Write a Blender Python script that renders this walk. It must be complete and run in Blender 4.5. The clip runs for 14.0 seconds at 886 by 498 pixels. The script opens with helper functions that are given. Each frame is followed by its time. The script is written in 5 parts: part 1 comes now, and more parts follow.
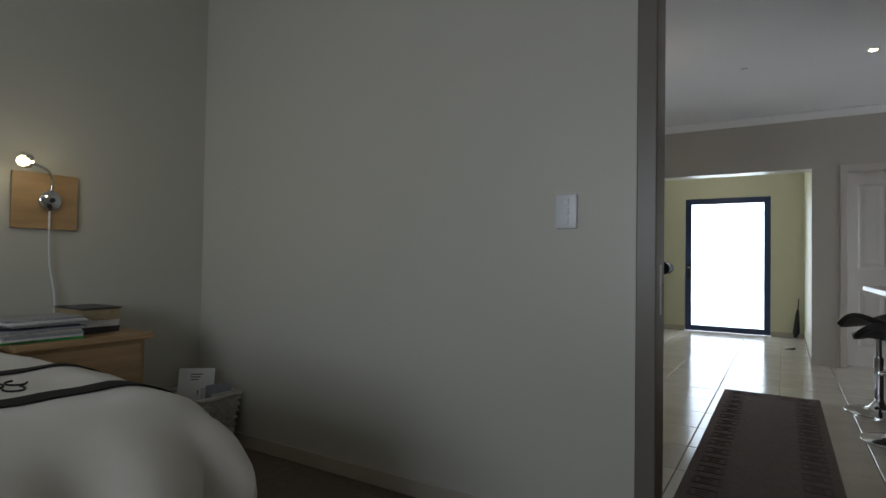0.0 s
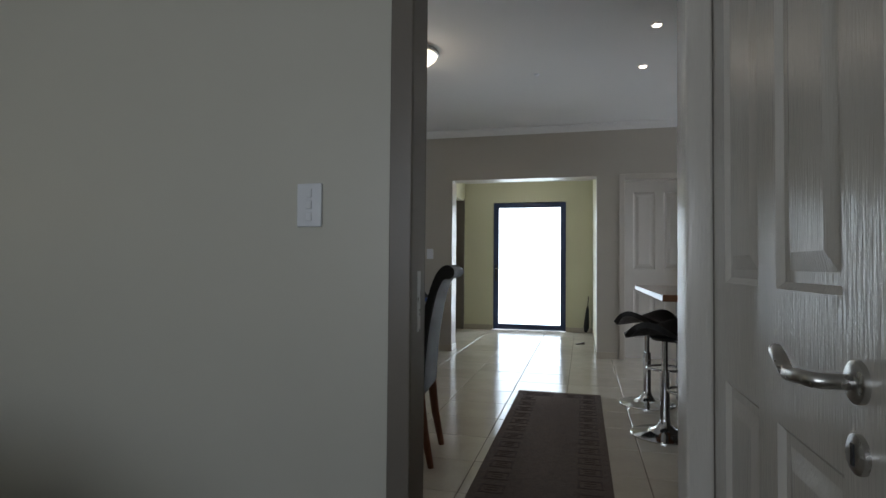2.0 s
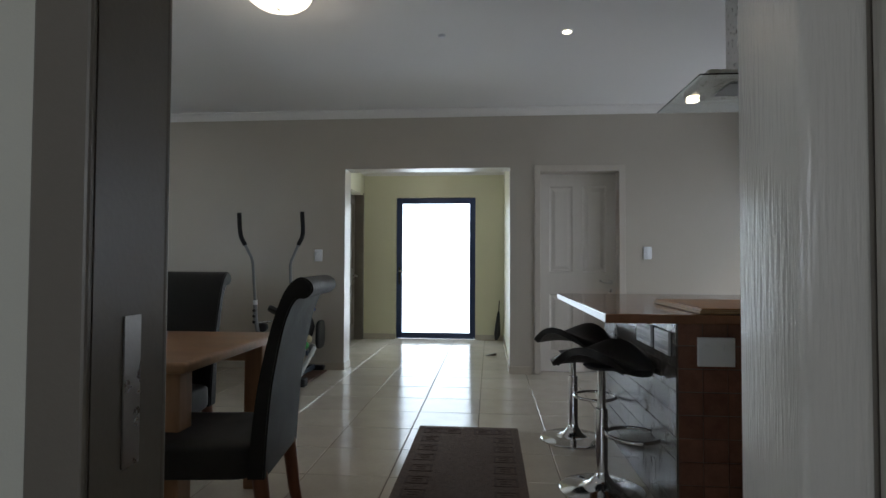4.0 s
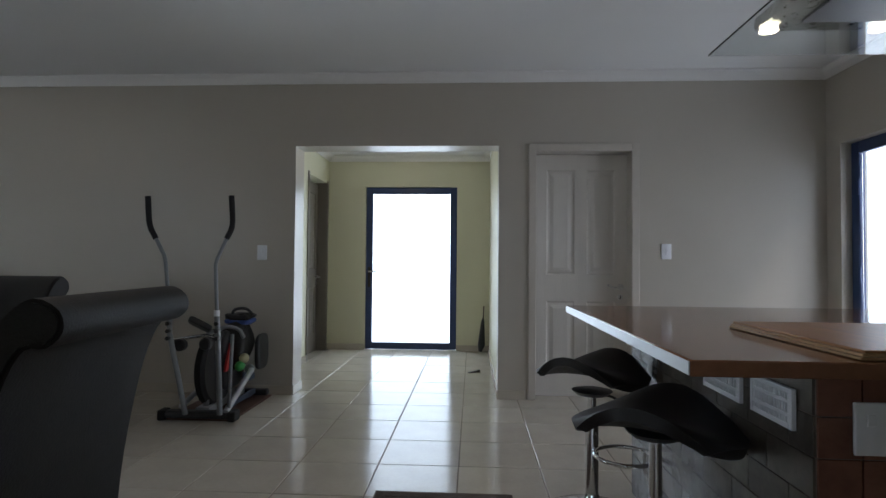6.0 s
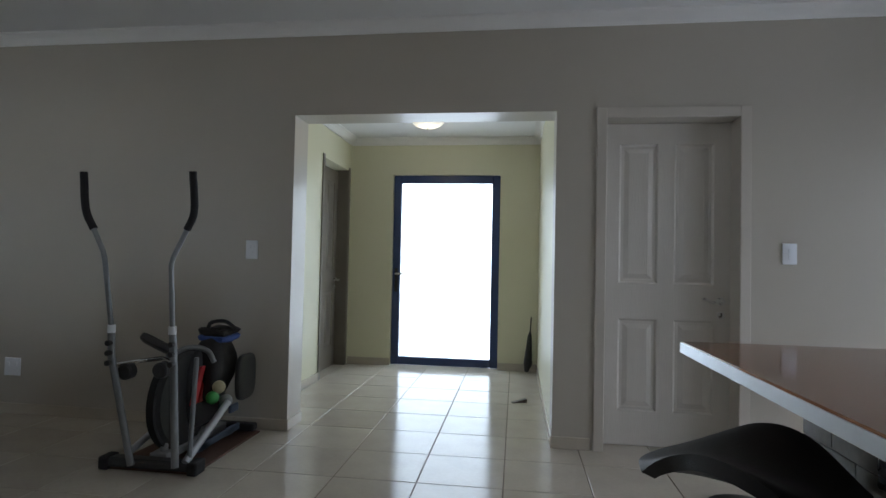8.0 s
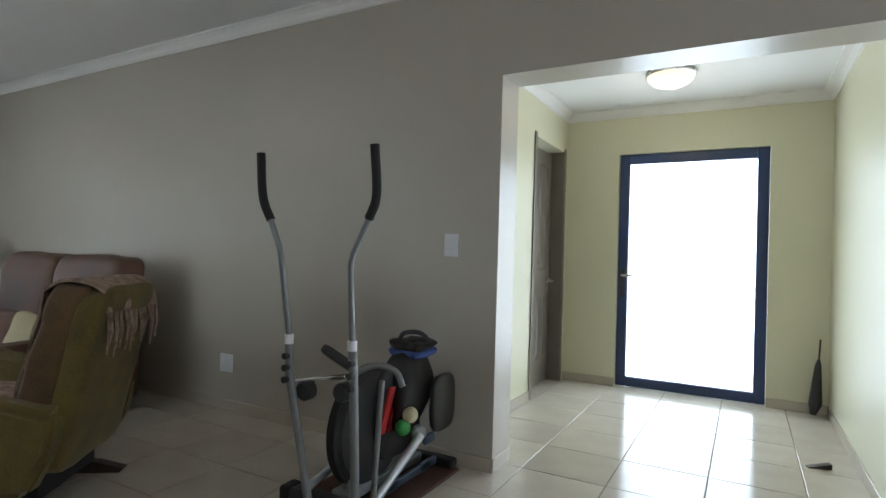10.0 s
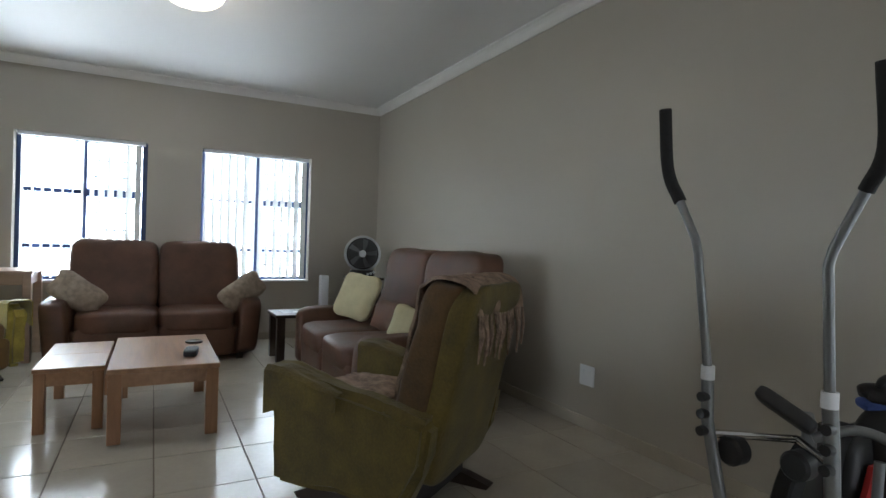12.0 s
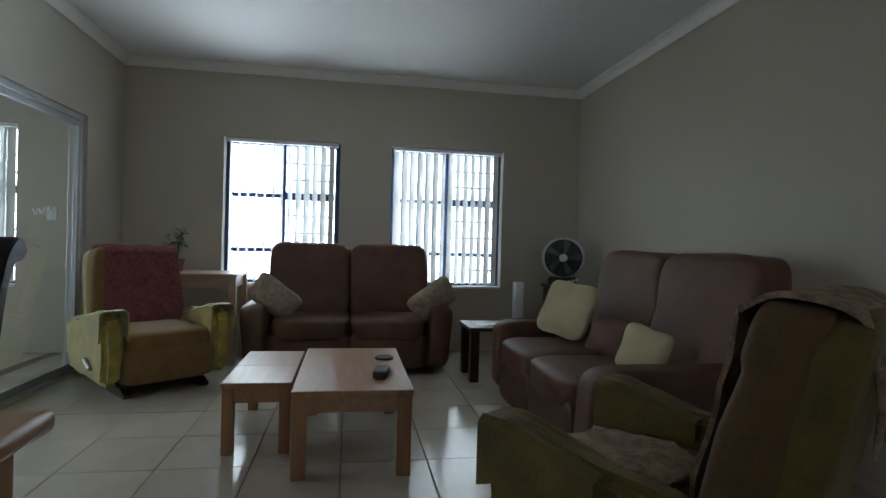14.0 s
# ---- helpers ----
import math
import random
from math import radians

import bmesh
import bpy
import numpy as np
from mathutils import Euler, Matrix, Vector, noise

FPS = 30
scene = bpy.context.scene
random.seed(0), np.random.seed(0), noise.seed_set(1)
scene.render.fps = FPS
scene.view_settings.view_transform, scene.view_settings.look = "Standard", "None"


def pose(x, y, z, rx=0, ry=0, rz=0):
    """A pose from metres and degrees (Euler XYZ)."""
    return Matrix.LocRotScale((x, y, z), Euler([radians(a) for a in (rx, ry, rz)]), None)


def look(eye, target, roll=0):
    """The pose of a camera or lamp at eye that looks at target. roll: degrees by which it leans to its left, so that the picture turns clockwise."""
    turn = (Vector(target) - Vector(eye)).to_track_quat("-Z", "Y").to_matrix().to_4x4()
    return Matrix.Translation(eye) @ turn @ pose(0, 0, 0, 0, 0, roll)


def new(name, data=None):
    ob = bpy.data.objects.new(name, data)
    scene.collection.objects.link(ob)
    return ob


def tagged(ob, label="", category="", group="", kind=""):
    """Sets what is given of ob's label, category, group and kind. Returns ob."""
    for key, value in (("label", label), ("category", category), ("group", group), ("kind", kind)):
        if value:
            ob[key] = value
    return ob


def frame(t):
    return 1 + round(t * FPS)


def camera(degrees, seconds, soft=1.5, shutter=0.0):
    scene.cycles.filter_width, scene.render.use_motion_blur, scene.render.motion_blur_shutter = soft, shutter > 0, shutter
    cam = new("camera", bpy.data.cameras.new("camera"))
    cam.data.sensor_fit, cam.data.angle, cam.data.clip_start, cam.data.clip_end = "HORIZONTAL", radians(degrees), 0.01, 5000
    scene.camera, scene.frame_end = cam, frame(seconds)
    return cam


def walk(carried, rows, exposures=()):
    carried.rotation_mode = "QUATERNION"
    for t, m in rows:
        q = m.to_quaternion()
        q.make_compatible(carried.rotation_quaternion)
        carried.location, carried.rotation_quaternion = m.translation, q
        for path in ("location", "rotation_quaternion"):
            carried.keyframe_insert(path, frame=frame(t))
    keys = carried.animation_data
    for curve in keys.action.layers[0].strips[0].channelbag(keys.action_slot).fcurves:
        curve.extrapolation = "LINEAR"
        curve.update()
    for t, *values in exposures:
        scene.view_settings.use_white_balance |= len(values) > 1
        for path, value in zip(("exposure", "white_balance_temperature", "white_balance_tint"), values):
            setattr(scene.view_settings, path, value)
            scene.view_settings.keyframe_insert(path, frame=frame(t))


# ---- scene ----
cam = camera(77.9, 14.0)
PATH = [
    (0, (0.609, 0.031, 1.041), (-0.445, 1.73, 1.085), 0.9),
    (0.5, (0.638, 0.059, 1.057), (-0.286, 1.832, 1.098), 1.0),
    (1, (0.68, 0.154, 1.065), (-0.062, 2.011, 1.114), 0.8),
    (1.5, (0.707, 0.34, 1.073), (0.109, 2.248, 1.126), 0.5),
    (2, (0.712, 0.538, 1.061), (0.219, 2.475, 1.117), 0.5),
    (2.5, (0.663, 0.723, 1.081), (0.252, 2.68, 1.137), 0.4),
    (3, (0.645, 0.932, 1.098), (0.345, 2.909, 1.152), 0.2),
    (3.5, (0.668, 1.203, 1.102), (0.447, 3.19, 1.158), 0.2),
    (6, (0.658, 2.543, 1.113), (0.55, 4.539, 1.165), 0.5),
    (6.5, (0.645, 2.802, 1.117), (0.535, 4.798, 1.17), 0.7),
    (7, (0.647, 3.086, 1.122), (0.524, 5.081, 1.176), 0.8),
    (9.5, (0.433, 4.258, 1.133), (-0.301, 6.118, 1.164), 1.7),
    (10, (0.298, 4.435, 1.136), (-0.67, 6.185, 1.157), 1.7),
    (10.5, (0.192, 4.619, 1.14), (-1.106, 6.141, 1.145), 2.0),
    (11, (0.058, 4.653, 1.131), (-1.458, 5.957, 1.124), 1.9),
    (11.5, (-0.138, 4.66, 1.126), (-1.79, 5.788, 1.111), 1.9),
    (12, (-0.338, 4.712, 1.112), (-2.105, 5.647, 1.093), 1.9),
    (12.5, (-0.576, 4.793, 1.122), (-2.438, 5.522, 1.092), 1.8),
    (13, (-0.802, 4.825, 1.094), (-2.735, 5.34, 1.065), 1.6),
    (13.5, (-1.018, 4.776, 1.098), (-2.975, 5.186, 1.071), 1.7),
    (14, (-1.15, 4.756, 1.071), (-3.121, 5.092, 1.054), 1.6),
]
EXPOSURES = [(0.0, 0.0, 6350, 14), (3.5, 0.0, 6350, 13), (6.0, -0.1, 6150, 15), (7.0, -0.1, 6100, 15), (9.5, 0.4, 6250, 12), (10.5, 0.9, 6350, 12), (11.5, 0.85, 6400, 12), (12.5, 0.15, 6350, 12), (13.3, -0.1, 6300, 12), (14.0, -0.4, 6250, 9)]
walk(cam, [(t, look(eye, target, roll)) for t, eye, target, roll in PATH], EXPOSURES)

# ---- world and lights ----
world = bpy.data.worlds.new("world")
scene.world = world
world.use_nodes = True
wn = world.node_tree.nodes
sky = wn.new("ShaderNodeTexSky")
sky.sky_type = "NISHITA"
sky.sun_disc = False
sky.sun_elevation, sky.sun_rotation = radians(50), radians(120)
world.node_tree.links.new(sky.outputs[0], wn["Background"].inputs[0])
wn["Background"].inputs[1].default_value = 0.12

sun_data = bpy.data.lights.new("sun", "SUN")
sun_data.energy, sun_data.angle, sun_data.color = 0.8, radians(10), (1, 0.96, 0.9)
new("sun", sun_data).matrix_world = look((10, -8, 14), (0, 0, 0))


def window_light(name, at, towards, width, height, radiance, color=(0.81, 0.92, 1.0)):
    """Sky light that comes in at an opening."""
    d = bpy.data.lights.new(name, "AREA")
    d.shape, d.size, d.size_y = "RECTANGLE", width, height
    d.energy, d.color = radiance * math.pi * width * height, color
    ob = new(name, d)
    ob.matrix_world = look(at, towards)
    return ob


def bulb(name, at, watts, radius=0.05, color=(1, 0.86, 0.66)):
    d = bpy.data.lights.new(name, "POINT")
    d.energy, d.shadow_soft_size, d.color = watts, radius, color
    ob = new(name, d)
    ob.location = at
    return ob


DAY = 3.0
window_light("front_door_light", (-0.12, 9.80, 1.15), (-0.12, 0, 1.15), 1.5, 2.4, DAY * 1.35)
window_light("west_window_light", (-7.0, 4.10, 1.30), (0, 4.10, 1.30), 1.5, 1.8, DAY * 4.1)
window_light("west_window_light", (-7.0, 5.72, 1.30), (0, 5.72, 1.30), 1.5, 1.8, DAY * 4.1)
window_light("patio_window_light", (-7.0, 1.30, 1.30), (0, 1.30, 1.30), 1.4, 1.8, DAY * 4)
# Added fill that brightens the patio wall from an unseen, assumed south opening.
window_light("patio_fill_light", (-4.6, -0.4, 1.2), (-4.6, 3, 1.2), 2.6, 1.9, DAY * 0.8)
window_light("kitchen_door_light", (4.1, 6.75, 1.10), (0, 6.75, 1.10), 2.6, 2.6, DAY * 1.05, (0.82, 0.90, 1.0))
window_light("bedroom_window_light", (-0.20, -2.45, 1.50), (-0.20, 3, 1.50), 1.9, 1.3, DAY * 1.4, (0.86, 0.94, 1.0))

# ---- materials ----


def mat(name, color, rough=0.5, metal=0.0, var=0.08, scale=3.0, bump=0.05, bscale=120.0, stretch=(1, 1, 1), spots=0.0, piece=0.0, coat=0.0, sheen=0.0, rvar=0.1):
    m = bpy.data.materials.new(name)
    m.use_nodes = True
    n, l = m.node_tree.nodes, m.node_tree.links
    b = n["Principled BSDF"]
    b.inputs["Metallic"].default_value = metal
    b.inputs["Coat Weight"].default_value = coat
    b.inputs["Sheen Weight"].default_value = sheen
    tc = n.new("ShaderNodeTexCoord")
    mp = n.new("ShaderNodeMapping")
    mp.inputs["Scale"].default_value = stretch
    l.new(tc.outputs["Object"], mp.inputs["Vector"])
    big = n.new("ShaderNodeTexNoise")
    big.inputs["Scale"].default_value, big.inputs["Detail"].default_value = scale, 5
    l.new(mp.outputs[0], big.inputs["Vector"])
    fine = n.new("ShaderNodeTexNoise")
    fine.inputs["Scale"].default_value, fine.inputs["Detail"].default_value = bscale, 3
    l.new(mp.outputs[0], fine.inputs["Vector"])
    mixn = n.new("ShaderNodeMath")
    mixn.operation = "MULTIPLY_ADD"
    mixn.inputs[1].default_value = 0.35
    l.new(fine.outputs["Fac"], mixn.inputs[0])
    l.new(big.outputs["Fac"], mixn.inputs[2])
    ramp = n.new("ShaderNodeValToRGB")
    c = Vector(color)
    ramp.color_ramp.elements[0].position, ramp.color_ramp.elements[1].position = 0.4, 0.95
    ramp.color_ramp.elements[0].color = (*(c * (1 - var)), 1)
    ramp.color_ramp.elements[1].color = (*[min(1, v * (1 + var)) for v in c], 1)
    l.new(mixn.outputs[0], ramp.inputs[0])
    last = ramp.outputs[0]
    if piece:
        info = n.new("ShaderNodeObjectInfo")
        hsv = n.new("ShaderNodeHueSaturation")
        mr = n.new("ShaderNodeMapRange")
        mr.inputs["To Min"].default_value, mr.inputs["To Max"].default_value = 1 - piece, 1 + piece
        l.new(info.outputs["Random"], mr.inputs["Value"])
        l.new(mr.outputs[0], hsv.inputs["Value"])
        l.new(last, hsv.inputs["Color"])
        last = hsv.outputs[0]
    l.new(last, b.inputs["Base Color"])
    rr = n.new("ShaderNodeMapRange")
    rr.inputs["To Min"].default_value, rr.inputs["To Max"].default_value = max(0.02, rough * (1 - rvar)), min(1, rough * (1 + rvar))
    l.new(big.outputs["Fac"], rr.inputs["Value"])
    l.new(rr.outputs[0], b.inputs["Roughness"])
    if bump:
        bn = n.new("ShaderNodeBump")
        bn.inputs["Strength"].default_value, bn.inputs["Distance"].default_value = bump, 0.01
        l.new(fine.outputs["Fac"], bn.inputs["Height"])
        l.new(bn.outputs[0], b.inputs["Normal"])
    return m


def glow(name, color, strength):
    m = bpy.data.materials.new(name)
    m.use_nodes = True
    b = m.node_tree.nodes["Principled BSDF"]
    b.inputs["Base Color"].default_value = (0.9, 0.9, 0.88, 1)
    b.inputs["Emission Color"].default_value = (*color, 1)
    b.inputs["Emission Strength"].default_value = strength
    return m


def clear(name, color=(0.95, 0.98, 0.97), rough=0.0):
    m = bpy.data.materials.new(name)
    m.use_nodes = True
    b = m.node_tree.nodes["Principled BSDF"]
    b.inputs["Base Color"].default_value = (*color, 1)
    b.inputs["Transmission Weight"].default_value = 1.0
    b.inputs["Roughness"].default_value = rough
    b.inputs["IOR"].default_value = 1.45
    return m


WALL = mat("taupe_wall_paint", (0.46, 0.425, 0.365), 0.33, var=0.03, scale=1.5, bump=0.06, bscale=260)
CREAM = mat("cream_wall_paint", (0.66, 0.64, 0.47), 0.4, var=0.03, scale=1.5, bump=0.06, bscale=260)
SAGE = mat("sage_wall_paint", (0.56, 0.545, 0.475), 0.40, var=0.03, scale=1.2, bump=0.06, bscale=260)
WHITE = mat("white_ceiling_paint", (0.78, 0.78, 0.77), 0.7, var=0.02, scale=1.0, bump=0.03)
CORNICE = mat("white_cornice_paint", (0.80, 0.79, 0.77), 0.5, var=0.02, bump=0.02)
TILE = mat("glazed_cream_tile", (0.50, 0.455, 0.385), 0.15, var=0.07, scale=5, bump=0.012, bscale=40, piece=0.05, rvar=0.3)
GROUT = mat("brown_grout", (0.16, 0.125, 0.10), 0.85, var=0.2, scale=12, bump=0.2)
SKIRT = mat("beige_tile_skirting", (0.50, 0.45, 0.37), 0.25, var=0.06, scale=6, bump=0.01)
CARPET = mat("brown_carpet", (0.18, 0.145, 0.11), 0.95, var=0.2, scale=30, bump=0.6, bscale=500)
NAVY = mat("navy_powder_coated_frame", (0.022, 0.045, 0.13), 0.35, var=0.08, scale=10, bump=0.02)
ALU = mat("silver_aluminium", (0.55, 0.57, 0.60), 0.35, 0.9, var=0.05, scale=20, bump=0.02)
CHROME = mat("chrome", (0.72, 0.72, 0.73), 0.10, 1.0, var=0.03, scale=20, bump=0)
STEEL = mat("brushed_steel", (0.52, 0.51, 0.49), 0.28, 1.0, var=0.08, scale=40, bump=0.04, bscale=300)
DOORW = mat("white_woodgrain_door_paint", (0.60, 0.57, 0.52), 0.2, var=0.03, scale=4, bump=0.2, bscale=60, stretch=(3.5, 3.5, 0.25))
# Taupe with the shade of the doorways darkened into the colour.
FRAMEP = mat("shade_dark_taupe_paint", (0.17, 0.148, 0.122), 0.35, var=0.05, scale=4, bump=0.04)
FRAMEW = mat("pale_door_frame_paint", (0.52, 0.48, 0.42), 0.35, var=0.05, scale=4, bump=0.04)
PLASTIC = mat("white_plastic", (0.75, 0.77, 0.80), 0.3, var=0.02, bump=0.0)
BLACKP = mat("black_plastic", (0.018, 0.018, 0.02), 0.45, var=0.2, scale=20, bump=0.05)
RUBBER = mat("black_foam_grip", (0.012, 0.012, 0.013), 0.8, var=0.2, scale=60, bump=0.3)
GREYP = mat("grey_plastic", (0.20, 0.21, 0.22), 0.4, var=0.1, bump=0.02)
REDP = mat("red_plastic", (0.45, 0.03, 0.03), 0.4, var=0.1, bump=0.02)
GREENP = mat("green_rubber", (0.05, 0.35, 0.08), 0.5, var=0.1, bump=0.02)
BLUEC = mat("blue_cloth", (0.05, 0.09, 0.28), 0.9, var=0.2, scale=30, bump=0.3)
LEATHER = mat("brown_suede_leather", (0.105, 0.046, 0.026), 0.47, var=0.42, scale=6, bump=0.22, bscale=160, rvar=0.3)
BLACKL = mat("black_leather", (0.007, 0.006, 0.006), 0.58, var=0.25, scale=8, bump=0.15, bscale=220, rvar=0.2)
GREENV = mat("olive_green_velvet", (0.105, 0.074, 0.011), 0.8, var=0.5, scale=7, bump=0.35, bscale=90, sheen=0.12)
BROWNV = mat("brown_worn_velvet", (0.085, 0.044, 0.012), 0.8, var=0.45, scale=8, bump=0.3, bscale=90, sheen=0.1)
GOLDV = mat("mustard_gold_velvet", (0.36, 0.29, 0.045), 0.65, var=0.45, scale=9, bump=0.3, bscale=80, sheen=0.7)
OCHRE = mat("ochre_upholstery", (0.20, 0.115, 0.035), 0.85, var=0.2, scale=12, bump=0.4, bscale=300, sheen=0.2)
THROWR = mat("wine_red_woven_throw", (0.20, 0.055, 0.06), 0.95, var=0.55, scale=45, bump=1.0, bscale=160)
THROWB = mat("brown_beige_knitted_throw", (0.30, 0.21, 0.155), 0.95, var=0.6, scale=22, bump=1.0, bscale=140)
CREAMC = mat("cream_cushion_cloth", (0.52, 0.47, 0.30), 0.9, var=0.12, scale=10, bump=0.35, bscale=260)
BEIGEC = mat("beige_patterned_cushion_cloth", (0.34, 0.27, 0.21), 0.9, var=0.35, scale=25, bump=0.4, bscale=260)
OAK = mat("honey_oak_wood", (0.36, 0.20, 0.105), 0.33, var=0.22, scale=5, bump=0.08, bscale=70, stretch=(0.5, 6, 6))
OAKV = mat("oak_leg_wood", (0.33, 0.17, 0.085), 0.36, var=0.22, scale=5, bump=0.08, bscale=70, stretch=(6, 6, 0.5))
PALEW = mat("pinkish_pale_wood", (0.40, 0.29, 0.23), 0.4, var=0.15, scale=5, bump=0.05, bscale=70, stretch=(5, 0.5, 5))
PINE = mat("pine_wood", (0.42, 0.27, 0.135), 0.45, var=0.18, scale=6, bump=0.06, bscale=80, stretch=(6, 0.6, 6))
DARKW = mat("dark_stained_wood", (0.035, 0.022, 0.016), 0.35, var=0.25, scale=6, bump=0.06, bscale=80, stretch=(6, 6, 0.6))
REDW = mat("reddish_mahogany_wood", (0.16, 0.055, 0.025), 0.35, var=0.25, scale=6, bump=0.06, bscale=80, stretch=(6, 6, 0.6))
COUNTER = mat("polished_brown_worktop", (0.21, 0.095, 0.05), 0.10, var=0.12, scale=30, bump=0.005, bscale=200, rvar=0.2)
PTILE = mat("slate_brown_wall_tile", (0.085, 0.074, 0.062), 0.25, var=0.25, scale=14, bump=0.08, bscale=60, piece=0.22)
ETILE = mat("red_brown_wall_tile", (0.17, 0.075, 0.05), 0.25, var=0.25, scale=14, bump=0.08, bscale=60, piece=0.18)
RUG = mat("brown_woven_rug", (0.115, 0.078, 0.06), 0.95, var=0.25, scale=50, bump=0.8, bscale=420)
RUGL = mat("dark_rug_relief", (0.085, 0.056, 0.044), 0.95, var=0.25, scale=50, bump=0.8, bscale=420)
LINEN = mat("ivory_satin_bedding", (0.66, 0.61, 0.52), 0.5, var=0.06, scale=8, bump=0.06, bscale=300, sheen=0.3)
RIBBON = mat("dark_brown_ribbon", (0.010, 0.006, 0.005), 0.85, var=0.2, scale=20, bump=0.1)
WICKER = mat("white_wicker", (0.58, 0.54, 0.47), 0.6, var=0.15, scale=30, bump=0.15)
PAPER = mat("white_paper", (0.72, 0.72, 0.70), 0.7, var=0.03, bump=0.02)
BLIND = mat("white_blind_fabric", (0.74, 0.75, 0.74), 0.8, var=0.04, scale=20, bump=0.1, bscale=500)
STONE = mat("grey_paving", (0.33, 0.32, 0.30), 0.85, var=0.2, scale=4, bump=0.2)
LEAF = mat("green_leaf", (0.06, 0.13, 0.03), 0.45, var=0.3, scale=30, bump=0.1)
CLAY = mat("brown_clay_pot", (0.22, 0.11, 0.07), 0.8, var=0.15, scale=20, bump=0.1)
MAGS = [mat("magazine_" + n, c, 0.35, var=0.2, scale=30, bump=0.02) for n, c in (
    ("grey", (0.35, 0.36, 0.38)), ("cream", (0.55, 0.52, 0.45)), ("dark", (0.05, 0.05, 0.06)), ("green", (0.06, 0.40, 0.10)), ("tan", (0.36, 0.28, 0.16)), ("white", (0.7, 0.7, 0.68)))]
GLASS = clear("clear_glass")
TEAL = clear("smoked_glass", (0.75, 0.80, 0.80))
DOME = glow("lit_opal_glass", (1.0, 0.88, 0.66), 1.6)
DOMEH = glow("dim_opal_glass", (1.0, 0.90, 0.62), 0.55)
LAMP = glow("lit_lamp", (1.0, 0.85, 0.6), 9.0)
BEDLAMP = glow("lit_bedside_bulb", (1.0, 0.86, 0.42), 5.0)
bt = BLIND.node_tree
tr = bt.nodes.new("ShaderNodeBsdfTranslucent")
tr.inputs["Color"].default_value = (0.80, 0.82, 0.82, 1)
mx = bt.nodes.new("ShaderNodeMixShader")
mx.inputs[0].default_value = 0.06
bt.links.new(bt.nodes["Principled BSDF"].outputs[0], mx.inputs[1])
bt.links.new(tr.outputs[0], mx.inputs[2])
bt.links.new(mx.outputs[0], bt.nodes["Material Output"].inputs[0])

# ---- mesh helpers ----


def part(name, bm, material, parent=None, label="", smooth=False):
    me = bpy.data.meshes.new(name)
    bm.normal_update()
    bm.to_mesh(me)
    bm.free()
    me.materials.append(material)
    if smooth:
        me.polygons.foreach_set("use_smooth", [True] * len(me.polygons))
        me.set_sharp_from_angle(angle=radians(38))
    ob = new(name, me)
    if parent is not None:
        ob.parent = parent
    if label:
        ob["label"] = label
    return ob


def thing(name, m, label, category, group=""):
    ob = new(name)
    ob.empty_display_size = 0.1
    ob.matrix_world = m
    return tagged(ob, label, category, group)


def setting(name, bm, material, label, category, smooth=False):
    return tagged(part(name, bm, material, None, "", smooth), label, category, kind="structure")


def box(bm, x0, y0, z0, x1, y1, z1, bevel=0.0, seg=2):
    m = Matrix.Translation(((x0 + x1) / 2, (y0 + y1) / 2, (z0 + z1) / 2)) @ Matrix.Diagonal((abs(x1 - x0), abs(y1 - y0), abs(z1 - z0), 1))
    r = bmesh.ops.create_cube(bm, size=1, matrix=m)
    if bevel:
        edges = list({e for v in r["verts"] for e in v.link_edges})
        bmesh.ops.bevel(bm, geom=edges, offset=bevel, segments=seg, affect="EDGES", profile=0.5)
    return bm


def bx(*a, **k):
    return box(bmesh.new(), *a, **k)


def soft(bm, c, s, e=0.35, nu=28, nv=16, wrinkle=0.0, freq=6.0):
    """A padded, rounded block: centre, full sizes, squareness e (0 square, 1 round)."""
    def p(v, k):
        return math.copysign(abs(v) ** k, v)
    rows = []
    for j in range(nv + 1):
        ph = -math.pi / 2 + math.pi * j / nv
        row = []
        for i in range(nu):
            th = 2 * math.pi * i / nu
            q = Vector((p(math.cos(ph), e) * p(math.cos(th), e), p(math.cos(ph), e) * p(math.sin(th), e), p(math.sin(ph), e)))
            q = Vector((q.x * s[0] / 2, q.y * s[1] / 2, q.z * s[2] / 2))
            if wrinkle:
                q += q.normalized() * wrinkle * noise.noise(q * freq + Vector(c) * 3)
            row.append(bm.verts.new(q + Vector(c)))
            if j in (0, nv):
                break
        rows.append(row)
    for j in range(nv):
        a, b = rows[j], rows[j + 1]
        for i in range(nu):
            k = (i + 1) % nu
            if len(a) == 1:
                bm.faces.new((a[0], b[k], b[i]))
            elif len(b) == 1:
                bm.faces.new((a[i], a[k], b[0]))
            else:
                bm.faces.new((a[i], a[k], b[k], b[i]))
    return bm


